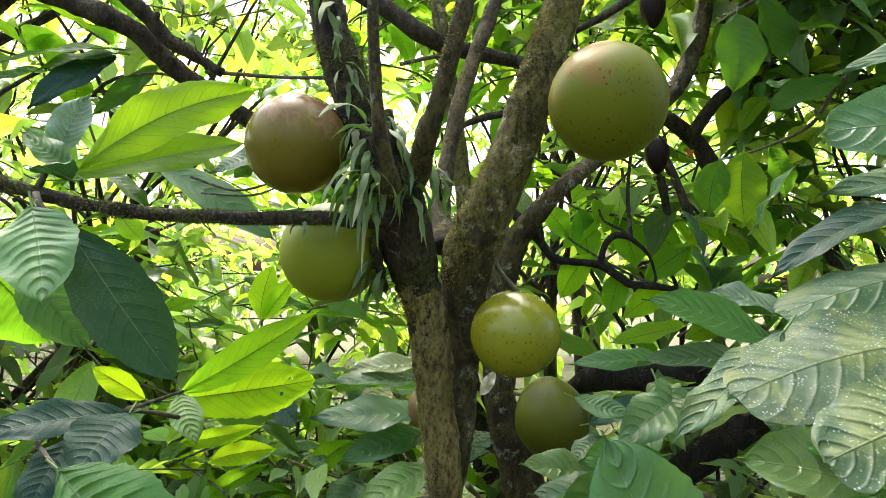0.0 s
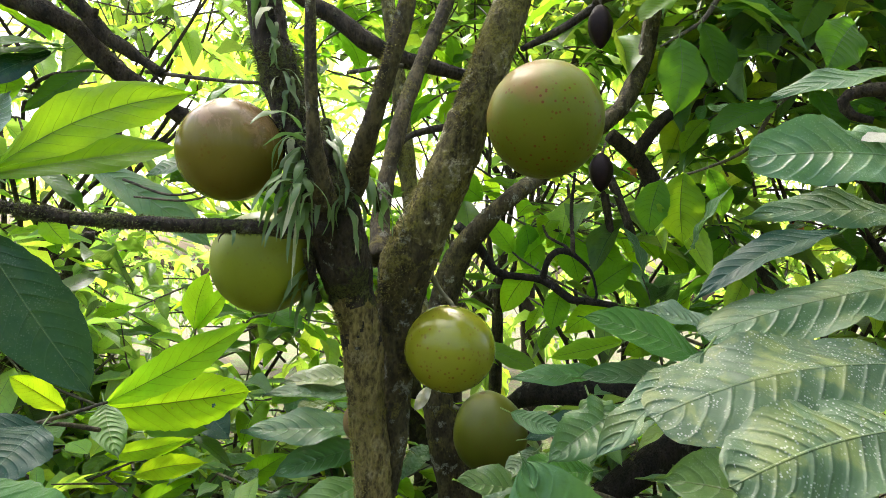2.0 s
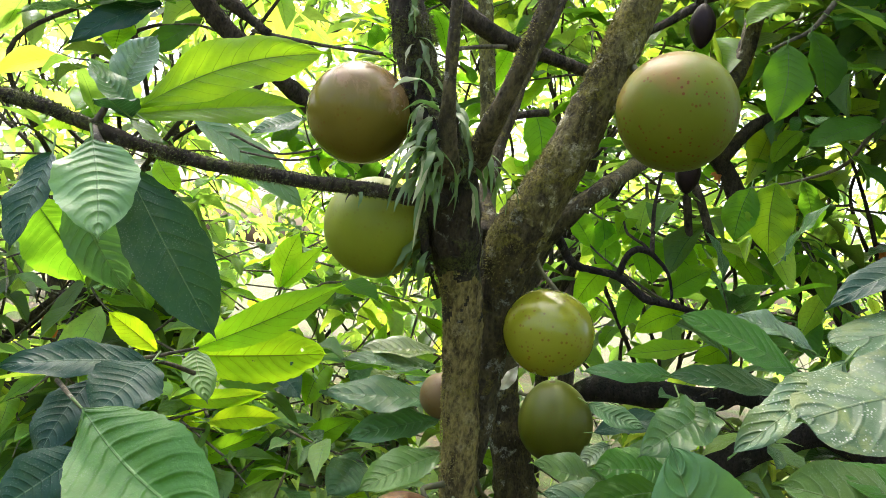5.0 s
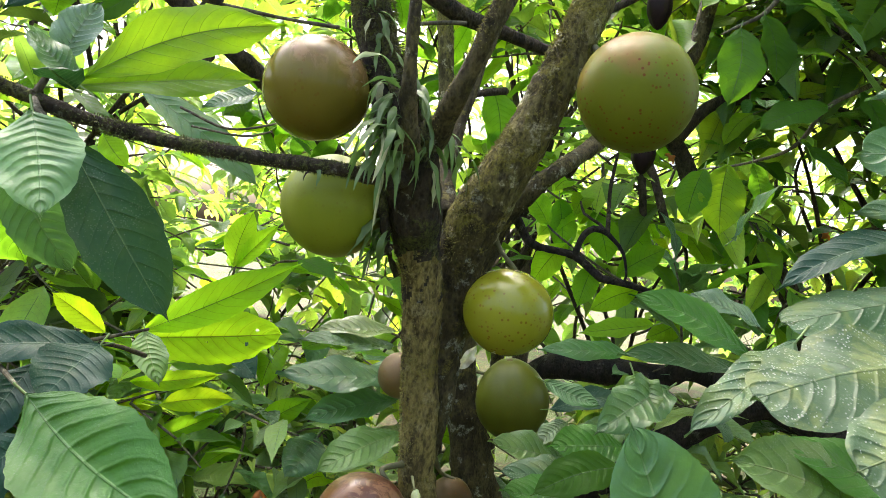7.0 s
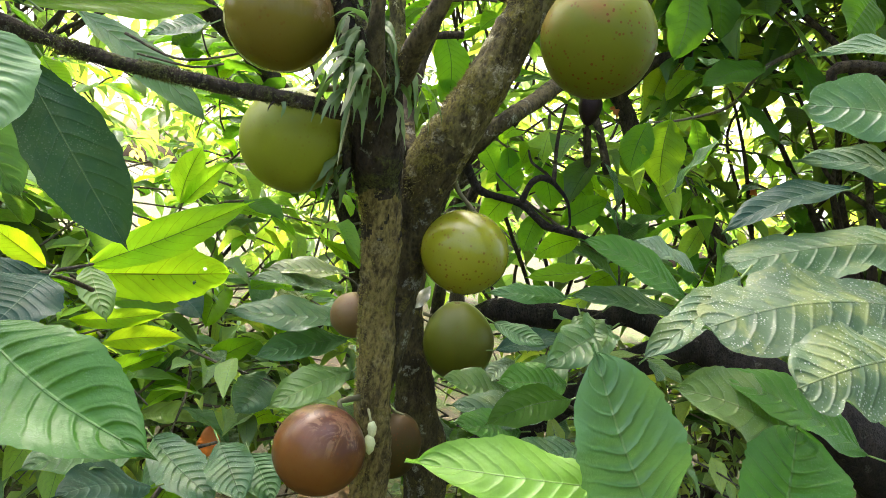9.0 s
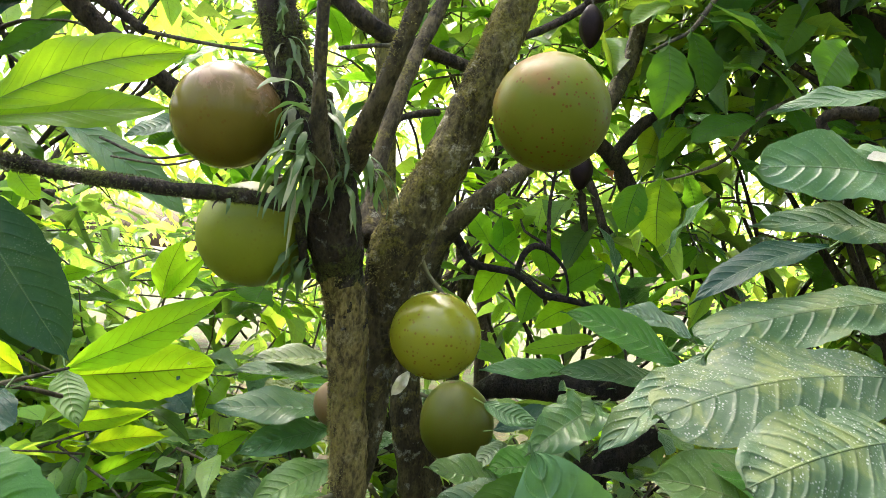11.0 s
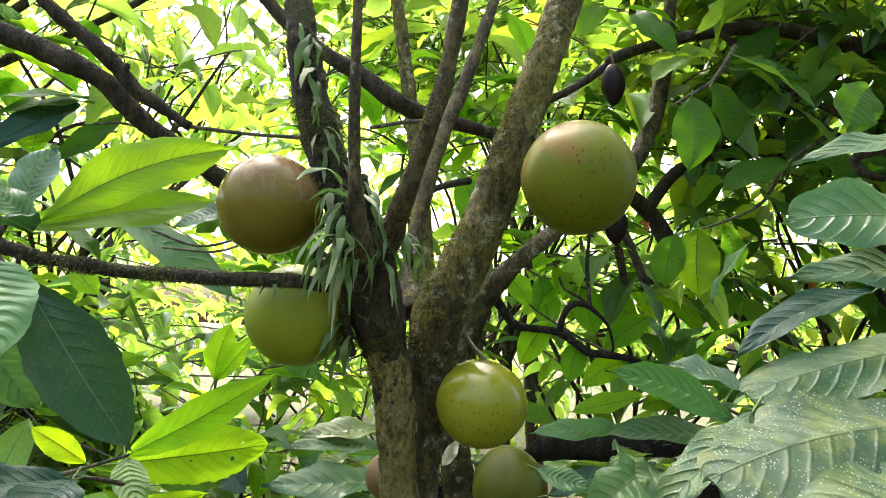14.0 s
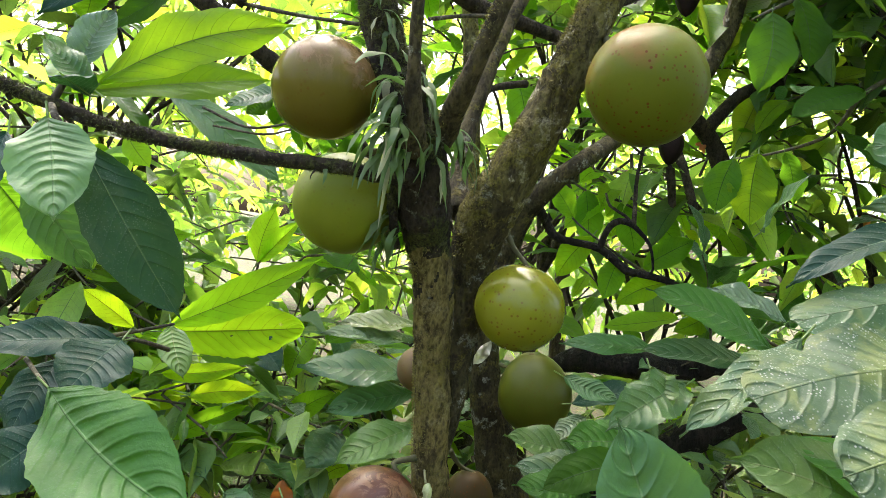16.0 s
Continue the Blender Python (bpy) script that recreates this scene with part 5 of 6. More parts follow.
# narrow hanging leaves behind the yellow-green fruit
sh = thing("leafy_shoot", "shoot of hanging mid-green leaves behind the fork", "branch", "leafy shoots")
limb("twig", sh, [(0.645, 2.550, 1.665), (0.490, 2.520, 1.730), (0.368, 2.500, 1.746), (0.230, 2.500, 1.822)], [0.006, 0.005, 0.004, 0.003], TWIG, 8)
leaf(sh, (0.368, 2.500, 1.746), (0.397, 2.440, 1.554), 0.10, (0.1, -0.95, 0.2), LEAF_BACKLIT, 0.4, 0.25, 0.05)
leaf(sh, (0.487, 2.500, 1.722), (0.548, 2.440, 1.552), 0.11, (0.2, -0.95, 0.2), LEAF_BACKLIT, 0.4, 0.25, 0.05)
leaf(sh, (0.563, 2.520, 1.698), (0.694, 2.460, 1.605), 0.10, (0.2, -0.95, 0.2), LEAF_BACKLIT, 0.4, 0.25, 0.05)
leaf(sh, (0.456, 2.500, 1.736), (0.309, 2.460, 1.604), 0.09, (-0.2, -0.7, 0.6), LEAF_YOUNG, 0.4, 0.25, 0.05)
leaf(sh, (0.080, 2.500, 2.083), (0.138, 2.460, 1.857), 0.12, (0.1, -0.95, 0.2), LEAF_BACKLIT, 0.4, 0.25, 0.05)
leaf(sh, (0.221, 2.500, 1.820), (0.087, 2.460, 1.914), 0.10, (-0.1, -0.95, 0.2), LEAF_BACKLIT, 0.4, 0.25, 0.05)
# bright backlit leaves between the fork and the big fruit
sh = thing("leafy_shoot", "shoot of bright yellow-green leaves behind the tree", "branch", "leafy shoots")
limb("twig", sh, [(0.932, 2.380, 1.384), (0.710, 2.350, 1.457), (0.514, 2.330, 1.530), (0.358, 2.320, 1.609), (0.308, 2.320, 1.644)], [0.006, 0.005, 0.004, 0.003, 0.003], TWIG, 8)
for base, tip, wide, kind in (((0.382, 2.320, 1.592), (0.288, 2.280, 1.449), 0.085, LEAF_YOUNG), ((0.551, 2.330, 1.522), (0.685, 2.300, 1.630), 0.085, LEAF_BACKLIT),
                              ((0.631, 2.340, 1.488), (0.472, 2.280, 1.400), 0.080, LEAF_YOUNG), ((0.318, 2.320, 1.637), (0.224, 2.300, 1.739), 0.075, LEAF_BACKLIT),
                              ((0.747, 2.350, 1.449), (0.863, 2.300, 1.535), 0.080, LEAF_YOUNG), ((0.800, 2.360, 1.426), (0.660, 2.300, 1.344), 0.075, LEAF_BACKLIT),
                              ((0.477, 2.330, 1.542), (0.437, 2.280, 1.406), 0.080, LEAF_BACKLIT)):
    leaf(sh, base, tip, wide, (0.05, -0.95, 0.25), kind, 0.35, 0.25, 0.06)


# ---- sprays of leaves in the thicket behind ----
BLADES = {}


def blade_mesh(mat, k):
    """Blades of unit length for the sprays; alike ones share a mesh."""
    if (mat.name, k) not in BLADES:
        r = random.Random(k * 7 + 3)
        BLADES[mat.name, k] = leaf_mesh(1.0, r.uniform(0.30, 0.42), mat, r.uniform(0.3, 1.1), r.uniform(0.15, 0.4), 0.06, 40 + k, 34, 5, 0.04, k % 2, r.choice((0.6, 0.7, 0.8)), (), r.uniform(0.5, 0.62), QUILT.get(mat.name, 0.003) * 3.0)[0]
    return BLADES[mat.name, k]


def spray(base, way, length, count, size, mats, seed, droop=0.5, label="shoot of long leaves in the thicket"):
    """A thin crooked twig with leaves set alternately along it, the last one at its end."""
    r = random.Random(seed)
    th = thing("leafy_shoot", label, "branch", "leafy shoots", at=base)
    pts, p, d = [Vector((0, 0, 0))], Vector((0, 0, 0)), Vector(way).normalized()
    for _ in range(5):
        p = p + d * length / 5
        d = (d + Vector((r.uniform(-.25, .25), r.uniform(-.25, .25), r.uniform(-.2, .2) - 0.12 * droop))).normalized()
        pts.append(p)
    limb("twig", th, pts, [0.005, 0.0045, 0.004, 0.0034, 0.0028, 0.002], TWIG, 6, 0.15, seed, step=0.03)
    for k in range(count):
        u = 0.25 + 0.75 * k / max(1, count - 1)
        i = min(4, int(u * 5))
        q = pts[i].lerp(pts[i + 1], u * 5 - i)
        ahead = (pts[i + 1] - pts[i]).normalized()
        side = ahead.cross(Vector((0, 0, 1)))
        side = side.normalized() if side.length > 0.1 else Vector((1, 0, 0))
        out = ahead * (r.uniform(0.3, 0.8) if k < count - 1 else 1.4) + side * (1 if k % 2 else -1) * (r.uniform(0.6, 1.1) if k < count - 1 else 0.1) + Vector((0, 0, r.uniform(-0.7, 0.3) * droop - 0.15 * droop))
        ln = size * r.uniform(0.65, 1.15)
        face = Vector((r.uniform(-0.4, 0.4), r.uniform(-0.7, 0.0), 1.0))
        m = aim(q, q + out.normalized(), face) @ Matrix.Diagonal((ln, ln, ln, 1.0))
        part("leaf", blade_mesh(r.choice(mats), r.randrange(6)), th, "", m)
    return th


def thicket(count, lo, hi, size, mats, seed, droop=0.5, label="shoot of long leaves in the thicket"):
    """Sprays scattered through a stretch of the undergrowth, most of them leaning to the light of the path."""
    r = random.Random(seed)
    for k in range(count):
        at = [r.uniform(a, b) for a, b in zip(lo, hi)]
        way = (r.uniform(-1, 1), r.uniform(-1.0, 0.2), r.uniform(-0.2, 0.6))
        spray(at, way, r.uniform(0.2, 0.4), r.choice((4, 5, 6, 7)), size * r.uniform(0.8, 1.2), mats, seed * 100 + k, droop, label)


thicket(26, (-1.15, 2.05, 0.70), (-0.15, 2.70, 1.18), 0.20, (LEAF_SILVER, LEAF_PALE, LEAF_YOUNG, LEAF_GREEN, LEAF_BACKLIT, LEAF_PALE), 3, 0.5, "low shoot of dull and yellow-green quilted leaves")
thicket(7, (-1.70, 2.20, 1.85), (-0.70, 2.90, 2.65), 0.24, (LEAF_MID, LEAF_BACKLIT, LEAF_SILVER, LEAF_BACKLIT), 4, 0.7, "arching shoot of dark and backlit leaves")
thicket(6, (-1.60, 2.40, 1.10), (-0.85, 3.30, 1.72), 0.20, (LEAF_YOUNG, LEAF_BACKLIT), 14, 0.6, "shoot of yellow-green backlit leaves")
thicket(28, (-0.85, 2.40, 1.15), (-0.05, 3.30, 1.85), 0.20, (LEAF_YOUNG, LEAF_BACKLIT, LEAF_MID, LEAF_MID), 5, 0.6, "shoot of green and backlit leaves")
thicket(20, (0.42, 2.15, 0.80), (1.50, 2.75, 1.35), 0.20, (LEAF_GREY, LEAF_GREEN, LEAF_MID, LEAF_PALE), 6, 0.5, "low shoot of dull green quilted leaves")
thicket(13, (0.80, 2.50, 1.50), (1.90, 3.10, 2.55), 0.22, (LEAF_MID, LEAF_BACKLIT, LEAF_MID, LEAF_DEEP, LEAF_MID), 7, 1.2, "shoot of hanging mid-green leaves")
thicket(5, (0.25, 2.60, 1.45), (0.95, 3.10, 1.85), 0.20, (LEAF_YOUNG, LEAF_BACKLIT), 8, 0.8, "shoot of yellow-green backlit leaves")
thicket(26, (-0.75, 2.70, 1.75), (0.85, 3.40, 2.65), 0.22, (LEAF_BACKLIT, LEAF_MID, LEAF_MID, LEAF_BACKLIT), 9, 0.8, "shoot of backlit leaves behind the fork")

thicket(14, (0.00, 2.50, 0.42), (0.85, 3.00, 0.85), 0.18, (LEAF_GREY, LEAF_GREEN, LEAF_MID), 12, 0.5, "low shoot of dull green leaves behind the rear stem")
thicket(14, (0.30, 2.70, 2.10), (1.30, 3.30, 2.95), 0.23, (LEAF_MID, LEAF_MID, LEAF_BACKLIT), 13, 0.9, "shoot of hanging mid-green leaves above the big fruit")
thicket(32, (-1.50, 3.00, 0.25), (1.60, 4.20, 0.95), 0.22, (LEAF_YOUNG, LEAF_PALE, LEAF_SILVER, LEAF_BACKLIT, LEAF_PALE), 15, 0.5, "low shoot of green leaves deeper in the grove")
thicket(9, (1.25, 2.55, 1.60), (2.15, 3.15, 2.20), 0.22, (LEAF_MID, LEAF_MID, LEAF_DEEP), 10, 1.0, "shoot of hanging mid-green leaves")

# ---- cacao pods ----
POD = plain_material("black_pod", (0.006, 0.004, 0.004), (0.020, 0.010, 0.009), 70, 0.6, gloss=0.12)


def pod(center, length, radius, top, lean=0.0):
    th = thing("cacao_pod", "blackened dry cacao pod hanging from a twig", "pod", "cacao pods", at=center)
    n, seg = 16, 20
    vs, fs = [], []
    for i in range(n + 1):
        u = i / n
        r = radius * math.sin(math.pi * min(1, u * 0.97 + 0.03)) ** 0.62 * (1 - 0.25 * u)
        for k in range(seg):
            a = 2 * math.pi * k / seg
            q = r * (1 + 0.07 * math.cos(5 * a))
            vs.append((q * math.cos(a), q * math.sin(a), length * (0.5 - u)))
    for i in range(n):
        for k in range(seg):
            a, b = i * seg + k, i * seg + (k + 1) % seg
            fs.append((a, a + seg, b + seg, b))
    part("shell", mesh_from("shell", vs, fs, [POD]), th, "", pose(0, 0, 0, 0, lean, 0))
    v, f = tube_data([(0, 0, length * 0.48), Vector(top) - Vector(center)], [0.005, 0.004], 8, 0.1)
    part("stalk", mesh_from("stalk", v, f, [TWIG]), th)
    return th


pod((0.567, 2.400, 2.393), 0.145, 0.045, (0.561, 2.420, 2.529), -4)
pod((0.587, 2.380, 1.912), 0.125, 0.043, (0.607, 2.420, 2.017), -3)

# ---- bare limbs and twigs of the neighbouring cacao trees ----
wood = thing("cacao_tree", "dark wet-barked cacao tree with crooked limbs", "tree", "cacao trees")
limb("trunk", wood, [(1.75, 3.0, -0.05), (1.62, 2.9, 0.8), (1.40, 2.8, 1.5), (0.946, 2.700, 1.819), (0.789, 2.650, 2.008), (0.662, 2.600, 2.090)], [0.07, 0.055, 0.045, 0.036, 0.030, 0.024], BARK_DARK, 14, 0.15, 31)
limb("limb", wood, [(0.759, 2.620, 2.030), (0.900, 2.700, 2.202), (1.084, 2.750, 2.275), (1.264, 2.800, 2.349), (1.451, 2.900, 2.621)], [0.026, 0.024, 0.022, 0.020, 0.014], BARK_DARK, 12, 0.15, 33)
limb("limb", wood, [(1.202, 2.780, 2.306), (1.108, 2.760, 2.317), (1.025, 2.740, 2.327)], [0.014, 0.010, 0.008], BARK_DARK, 10, 0.15, 34)
limb("limb", wood, [(0.647, 2.600, 1.970), (0.675, 2.500, 1.858), (0.714, 2.450, 1.724)], [0.016, 0.015, 0.014], BARK_DARK, 10, 0.15, 35)
limb("limb", wood, [(0.309, 2.300, 2.271), (0.443, 2.400, 2.382), (0.570, 2.500, 2.508), (0.583, 2.450, 2.516), (0.815, 2.500, 2.622), (1.105, 2.500, 2.682), (1.374, 2.450, 2.619), (1.690, 2.400, 2.514), (2.070, 2.400, 2.427)], [0.010, 0.014, 0.016, 0.018, 0.022, 0.026, 0.030, 0.032, 0.034], BARK_DARK, 12, 0.13, 36)
limb("limb", wood, [(0.959, 2.500, 2.662), (1.155, 2.500, 2.495), (1.277, 2.450, 2.398), (1.392, 2.400, 2.304), (1.495, 2.400, 2.197)], [0.012, 0.011, 0.011, 0.010, 0.010], BARK_DARK, 10, 0.13, 37)
limb("limb", wood, [(1.256, 2.450, 2.416), (1.336, 2.450, 2.488), (1.427, 2.450, 2.563)], [0.008, 0.007, 0.006], BARK_DARK, 8, 0.13, 38)
limb("limb", wood, [(1.274, 2.000, 2.110), (1.176, 2.000, 2.099), (1.140, 2.020, 2.076), (1.166, 2.020, 2.038), (1.210, 2.000, 2.022)], [0.02, 0.018, 0.016, 0.013, 0.009], BARK_DARK, 10, 0.15, 39)
wood = thing("cacao_tree", "slender dark cacao tree with a long leaning limb", "tree", "cacao trees")
limb("trunk", wood, [(0.12, 3.0, -0.05), (0.08, 2.95, 0.8), (-0.162, 2.750, 1.489), (-0.420, 2.450, 1.790), (-0.652, 2.200, 1.948), (-0.778, 2.100, 2.033), (-0.825, 2.080, 2.062), (-0.865, 2.065, 2.096), (-0.910, 2.050, 2.142), (-0.965, 2.030, 2.178), (-1.025, 2.020, 2.204), (-1.120, 2.020, 2.240), (-1.285, 2.000, 2.300), (-1.52, 2.00, 2.42)], [0.06, 0.05, 0.038, 0.030, 0.026, 0.024, 0.026, 0.029, 0.029, 0.030, 0.030, 0.030, 0.028, 0.024], BARK_DARK, 26, 0.20, 41, wave=14.0, step=0.012, knobs=0.003)
limb("limb", wood, [(-0.684, 2.040, 2.051), (-0.740, 2.030, 2.082), (-0.782, 2.020, 2.108), (-0.831, 2.010, 2.135), (-0.872, 1.995, 2.178), (-0.915, 1.975, 2.222), (-0.970, 1.970, 2.265), (-1.060, 1.950, 2.330), (-1.180, 1.930, 2.450)], [0.012, 0.015, 0.018, 0.019, 0.021, 0.021, 0.020, 0.019, 0.016], BARK_DARK, 22, 0.24, 42, wave=16.0, step=0.012, knobs=0.003, label="broken forked limb")
limb("limb", wood, [(-0.870, 1.990, 2.172), (-0.855, 1.985, 2.178), (-0.847, 1.980, 2.198)], [0.010, 0.009, 0.007], BARK_DARK, 10, 0.3, 43, wave=30.0)
limb("limb", wood, [(-0.740, 2.060, 2.060), (-0.511, 2.000, 2.030), (-0.346, 1.950, 2.015)], [0.006, 0.005, 0.005], TWIG, 8, 0.13, 44)
limb("limb", wood, [(-0.597, 2.000, 2.524), (-0.435, 2.000, 2.354), (-0.309, 2.000, 2.264), (-0.217, 2.000, 2.216), (-0.124, 2.000, 2.153), (-0.037, 2.050, 2.131), (0.054, 2.100, 2.130), (0.166, 2.150, 2.121), (0.282, 2.200, 2.118)], [0.018, 0.019, 0.020, 0.024, 0.026, 0.024, 0.020, 0.018, 0.014], BARK_DARK, 12, 0.13, 45)
limb("limb", wood, [(-0.180, 2.000, 2.069), (-0.092, 2.000, 2.090), (-0.034, 2.020, 2.105)], [0.006, 0.006, 0.006], TWIG, 8, 0.13, 46)
limb("limb", wood, [(0.097, 2.000, 1.941), (0.047, 1.950, 1.917), (0.001, 1.900, 1.886), (-0.016, 1.850, 1.853)], [0.011, 0.010, 0.008, 0.006], BARK_DARK, 8, 0.2, 47)
limb("limb", wood, [(-0.623, 1.750, 1.719), (-0.516, 1.750, 1.690), (-0.426, 1.750, 1.712), (-0.352, 1.800, 1.761)], [0.0032, 0.003, 0.0027, 0.0022], TWIG, 8, 0.13, 48)
limb("limb", wood, [(-0.581, 1.720, 1.678), (-0.473, 1.740, 1.678), (-0.423, 1.780, 1.704)], [0.0025, 0.0028, 0.002], TWIG, 8, 0.13, 49)
limb("twig", bough, [(0.615, 2.500, 1.926), (0.639, 2.500, 1.816), (0.662, 2.500, 1.705)], [0.016, 0.014, 0.012], BARK_DARK, 8, 0.15, 53)
limb("twig", bough, [(0.561, 2.700, 1.811), (0.538, 2.700, 1.921), (0.579, 2.700, 1.657)], [0.005, 0.005, 0.004], TWIG, 8, 0.1, 54)
wood = thing("cacao_sapling", "thin leaning cacao sapling among bright leaves", "tree", "cacao trees")
limb("stem", wood, [(-1.20, 2.9, -0.05), (-1.351, 2.750, 0.887), (-1.326, 2.700, 1.150), (-1.304, 2.700, 1.318), (-1.169, 2.600, 1.592), (-1.129, 2.600, 1.624)], [0.05, 0.040, 0.034, 0.030, 0.026, 0.020], BARK_DARK, 12, 0.15, 55)
limb("limb", wood, [(-1.530, 2.300, 0.978), (-1.390, 2.300, 1.108), (-1.304, 2.300, 1.200), (-1.224, 2.300, 1.235), (-1.188, 2.350, 1.190)], [0.018, 0.018, 0.017, 0.016, 0.014], BARK_DARK, 10, 0.15, 56)
wood = thing("fallen_log", "dark log propped in the undergrowth", "log")
limb("log", wood, [(2.4, 2.75, 0.75), (0.997, 2.350, 1.236), (0.752, 2.360, 1.234), (0.549, 2.400, 1.215), (0.425, 2.450, 1.194), (0.354, 2.550, 1.141)], [0.055, 0.038, 0.034, 0.046, 0.044, 0.025], BARK_LOG, 14, 0.15, 57)
limb("log", wood, [(2.4, 2.5, 0.4), (1.524, 2.000, 1.010), (1.134, 2.200, 1.209), (0.913, 2.300, 1.145), (0.3, 2.6, 0.5)], [0.12, 0.09, 0.06, 0.05, 0.05], BARK_LOG, 14, 0.15, 58)
limb("log", wood, [(1.9, 2.75, -0.02), (1.85, 2.7, 0.85)], [0.05, 0.04], BARK_LOG, 10, 0.15, 60)


# ---- crowns ----
def leaf_template(seed=0, nu=6):
    """One blade of unit length along x, with a folded, wavy and slightly ragged outline."""
    r = random.Random(seed)
    ph, bend, lean = r.uniform(0, 6.3), r.uniform(0.25, 0.45), r.uniform(-0.06, 0.06)
    vs, uv, fs = [], [], []
    for i in range(nu + 1):
        u = i / nu
        for v in (-1, -0.5, 0, 0.5, 1):
            w = 0.5 * leaf_width(u, 0.16, 0.72, 0.56) * (1 + (r.uniform(-0.10, 0.10) if abs(v) == 1 else 0.0))
            z = 0.07 - bend * (u - 0.45) ** 2 + 0.22 * abs(v) * w + 0.035 * abs(v) ** 2 * math.sin(u * 11 + ph + v)
            vs.append((u, v * w + lean * math.sin(3.14 * u), z))
            uv.append((u, 0.5 + 0.5 * v))
    for i in range(nu):
        for j in range(4):
            a = 5 * i + j
            fs.append((a, a + 1, a + 6, a + 5))
    return np.array(vs), np.array(uv), np.array(fs)


TV, TUV, TF = leaf_template(0, 7)
SINGLE = {}


def single_leaf_mesh(mat, k):
    """Blades for leaves that stand as parts of their own; alike ones share a mesh."""
    if (mat.name, k) not in SINGLE:
        v, uv, f = leaf_template(10 + k)
        SINGLE[mat.name, k] = mesh_from("leaf", v.tolist(), f.tolist(), [ONE_LEAF[mat]], uv)
    return SINGLE[mat.name, k]


def twig_leaves(r, tips, size, per, spread, keep):
    """Leaf poses for many twigs: leaves stand alternately along each twig's end and hang from it."""
    mats = []
    for p, d in tips:
        d = Vector(d).normalized()
        side = d.cross(Vector((0, 0, 1)))
        side = side.normalized() if side.length > 0.1 else Vector((1, 0, 0))
        for k in range(per):
            q = Vector(p) + d * spread * (k / per - 0.6) + Vector((r.uniform(-1, 1), r.uniform(-1, 1), r.uniform(-1, 1))) * 0.03
            s = 1 if k % 2 else -1
            x = d * r.uniform(0.2, 1.0) + side * s * r.uniform(0.35, 1.1) + Vector((0, 0, r.uniform(-0.85, 0.25)))
            x.normalize()
            up = Vector((r.uniform(-0.45, 0.45), r.uniform(-0.45, 0.45), 1.0))
            z = up - x * up.dot(x)
            z.normalize()
            y = z.cross(x)
            ln = size * r.uniform(0.35, 1.2)
            wd = ln * r.uniform(0.28, 0.42)
            if keep(q, ln):
                mats.append((q, x * ln, y * wd, z * ln * r.uniform(0.1, 1.9)))
    return mats


def crown_mesh(blades, mat):
    n = len(TV)
    O = np.array([f[0] for f in blades])
    X = np.array([f[1] for f in blades])
    Y = np.array([f[2] for f in blades])
    Z = np.array([f[3] for f in blades])
    V = O[:, None, :] + TV[None, :, 0:1] * X[:, None, :] + TV[None, :, 1:2] * Y[:, None, :] + TV[None, :, 2:3] * Z[:, None, :]
    F = TF[None] + (np.arange(len(blades)) * n)[:, None, None]
    me = bpy.data.meshes.new("crown")
    nv, nf = len(blades) * n, len(blades) * len(TF)
    me.vertices.add(nv)
    me.vertices.foreach_set("co", V.reshape(-1).astype(np.float32))
    me.loops.add(nf * 4)
    me.loops.foreach_set("vertex_index", F.reshape(-1).astype(np.int32))
    me.polygons.add(nf)
    me.polygons.foreach_set("loop_start", np.arange(nf, dtype=np.int32) * 4)
    me.polygons.foreach_set("use_smooth", np.ones(nf, dtype=bool))
    lay = me.uv_layers.new(name="UVMap")
    lay.data.foreach_set("uv", np.tile(TUV, (len(blades), 1))[F.reshape(-1)].reshape(-1).astype(np.float32))
    me.materials.append(mat)
    me.update(calc_edges=True)
    me.validate()
    return me


def clear_low(q, ln):
    """For growth below the fruits, nearer to the trunk."""
    if q.z < 1.12 and q.y > 1.72 + 0.6 * ln and (q.x < -0.12 or q.x > 0.42) and abs(q.x) < 1.2:
        return True
    return clear_of_walk(q, ln)


def clear_of_walk(q, ln):
    """Keeps loose foliage away from the calabash tree, its fruits and the strip where one walks up to it."""
    if q.y < 1.75 + ln * 0.8 and abs(q.x) < 1.5 and q.y > -1.5:
        return False
    if abs(q.x) < 0.75 and q.y < 2.05 + ln * 0.5 and q.y > -1.5:
        return False
    if abs(q.x - 0.3) < 0.28 and q.y < 2.6 and q.y > -1.5:
        return False
    return True


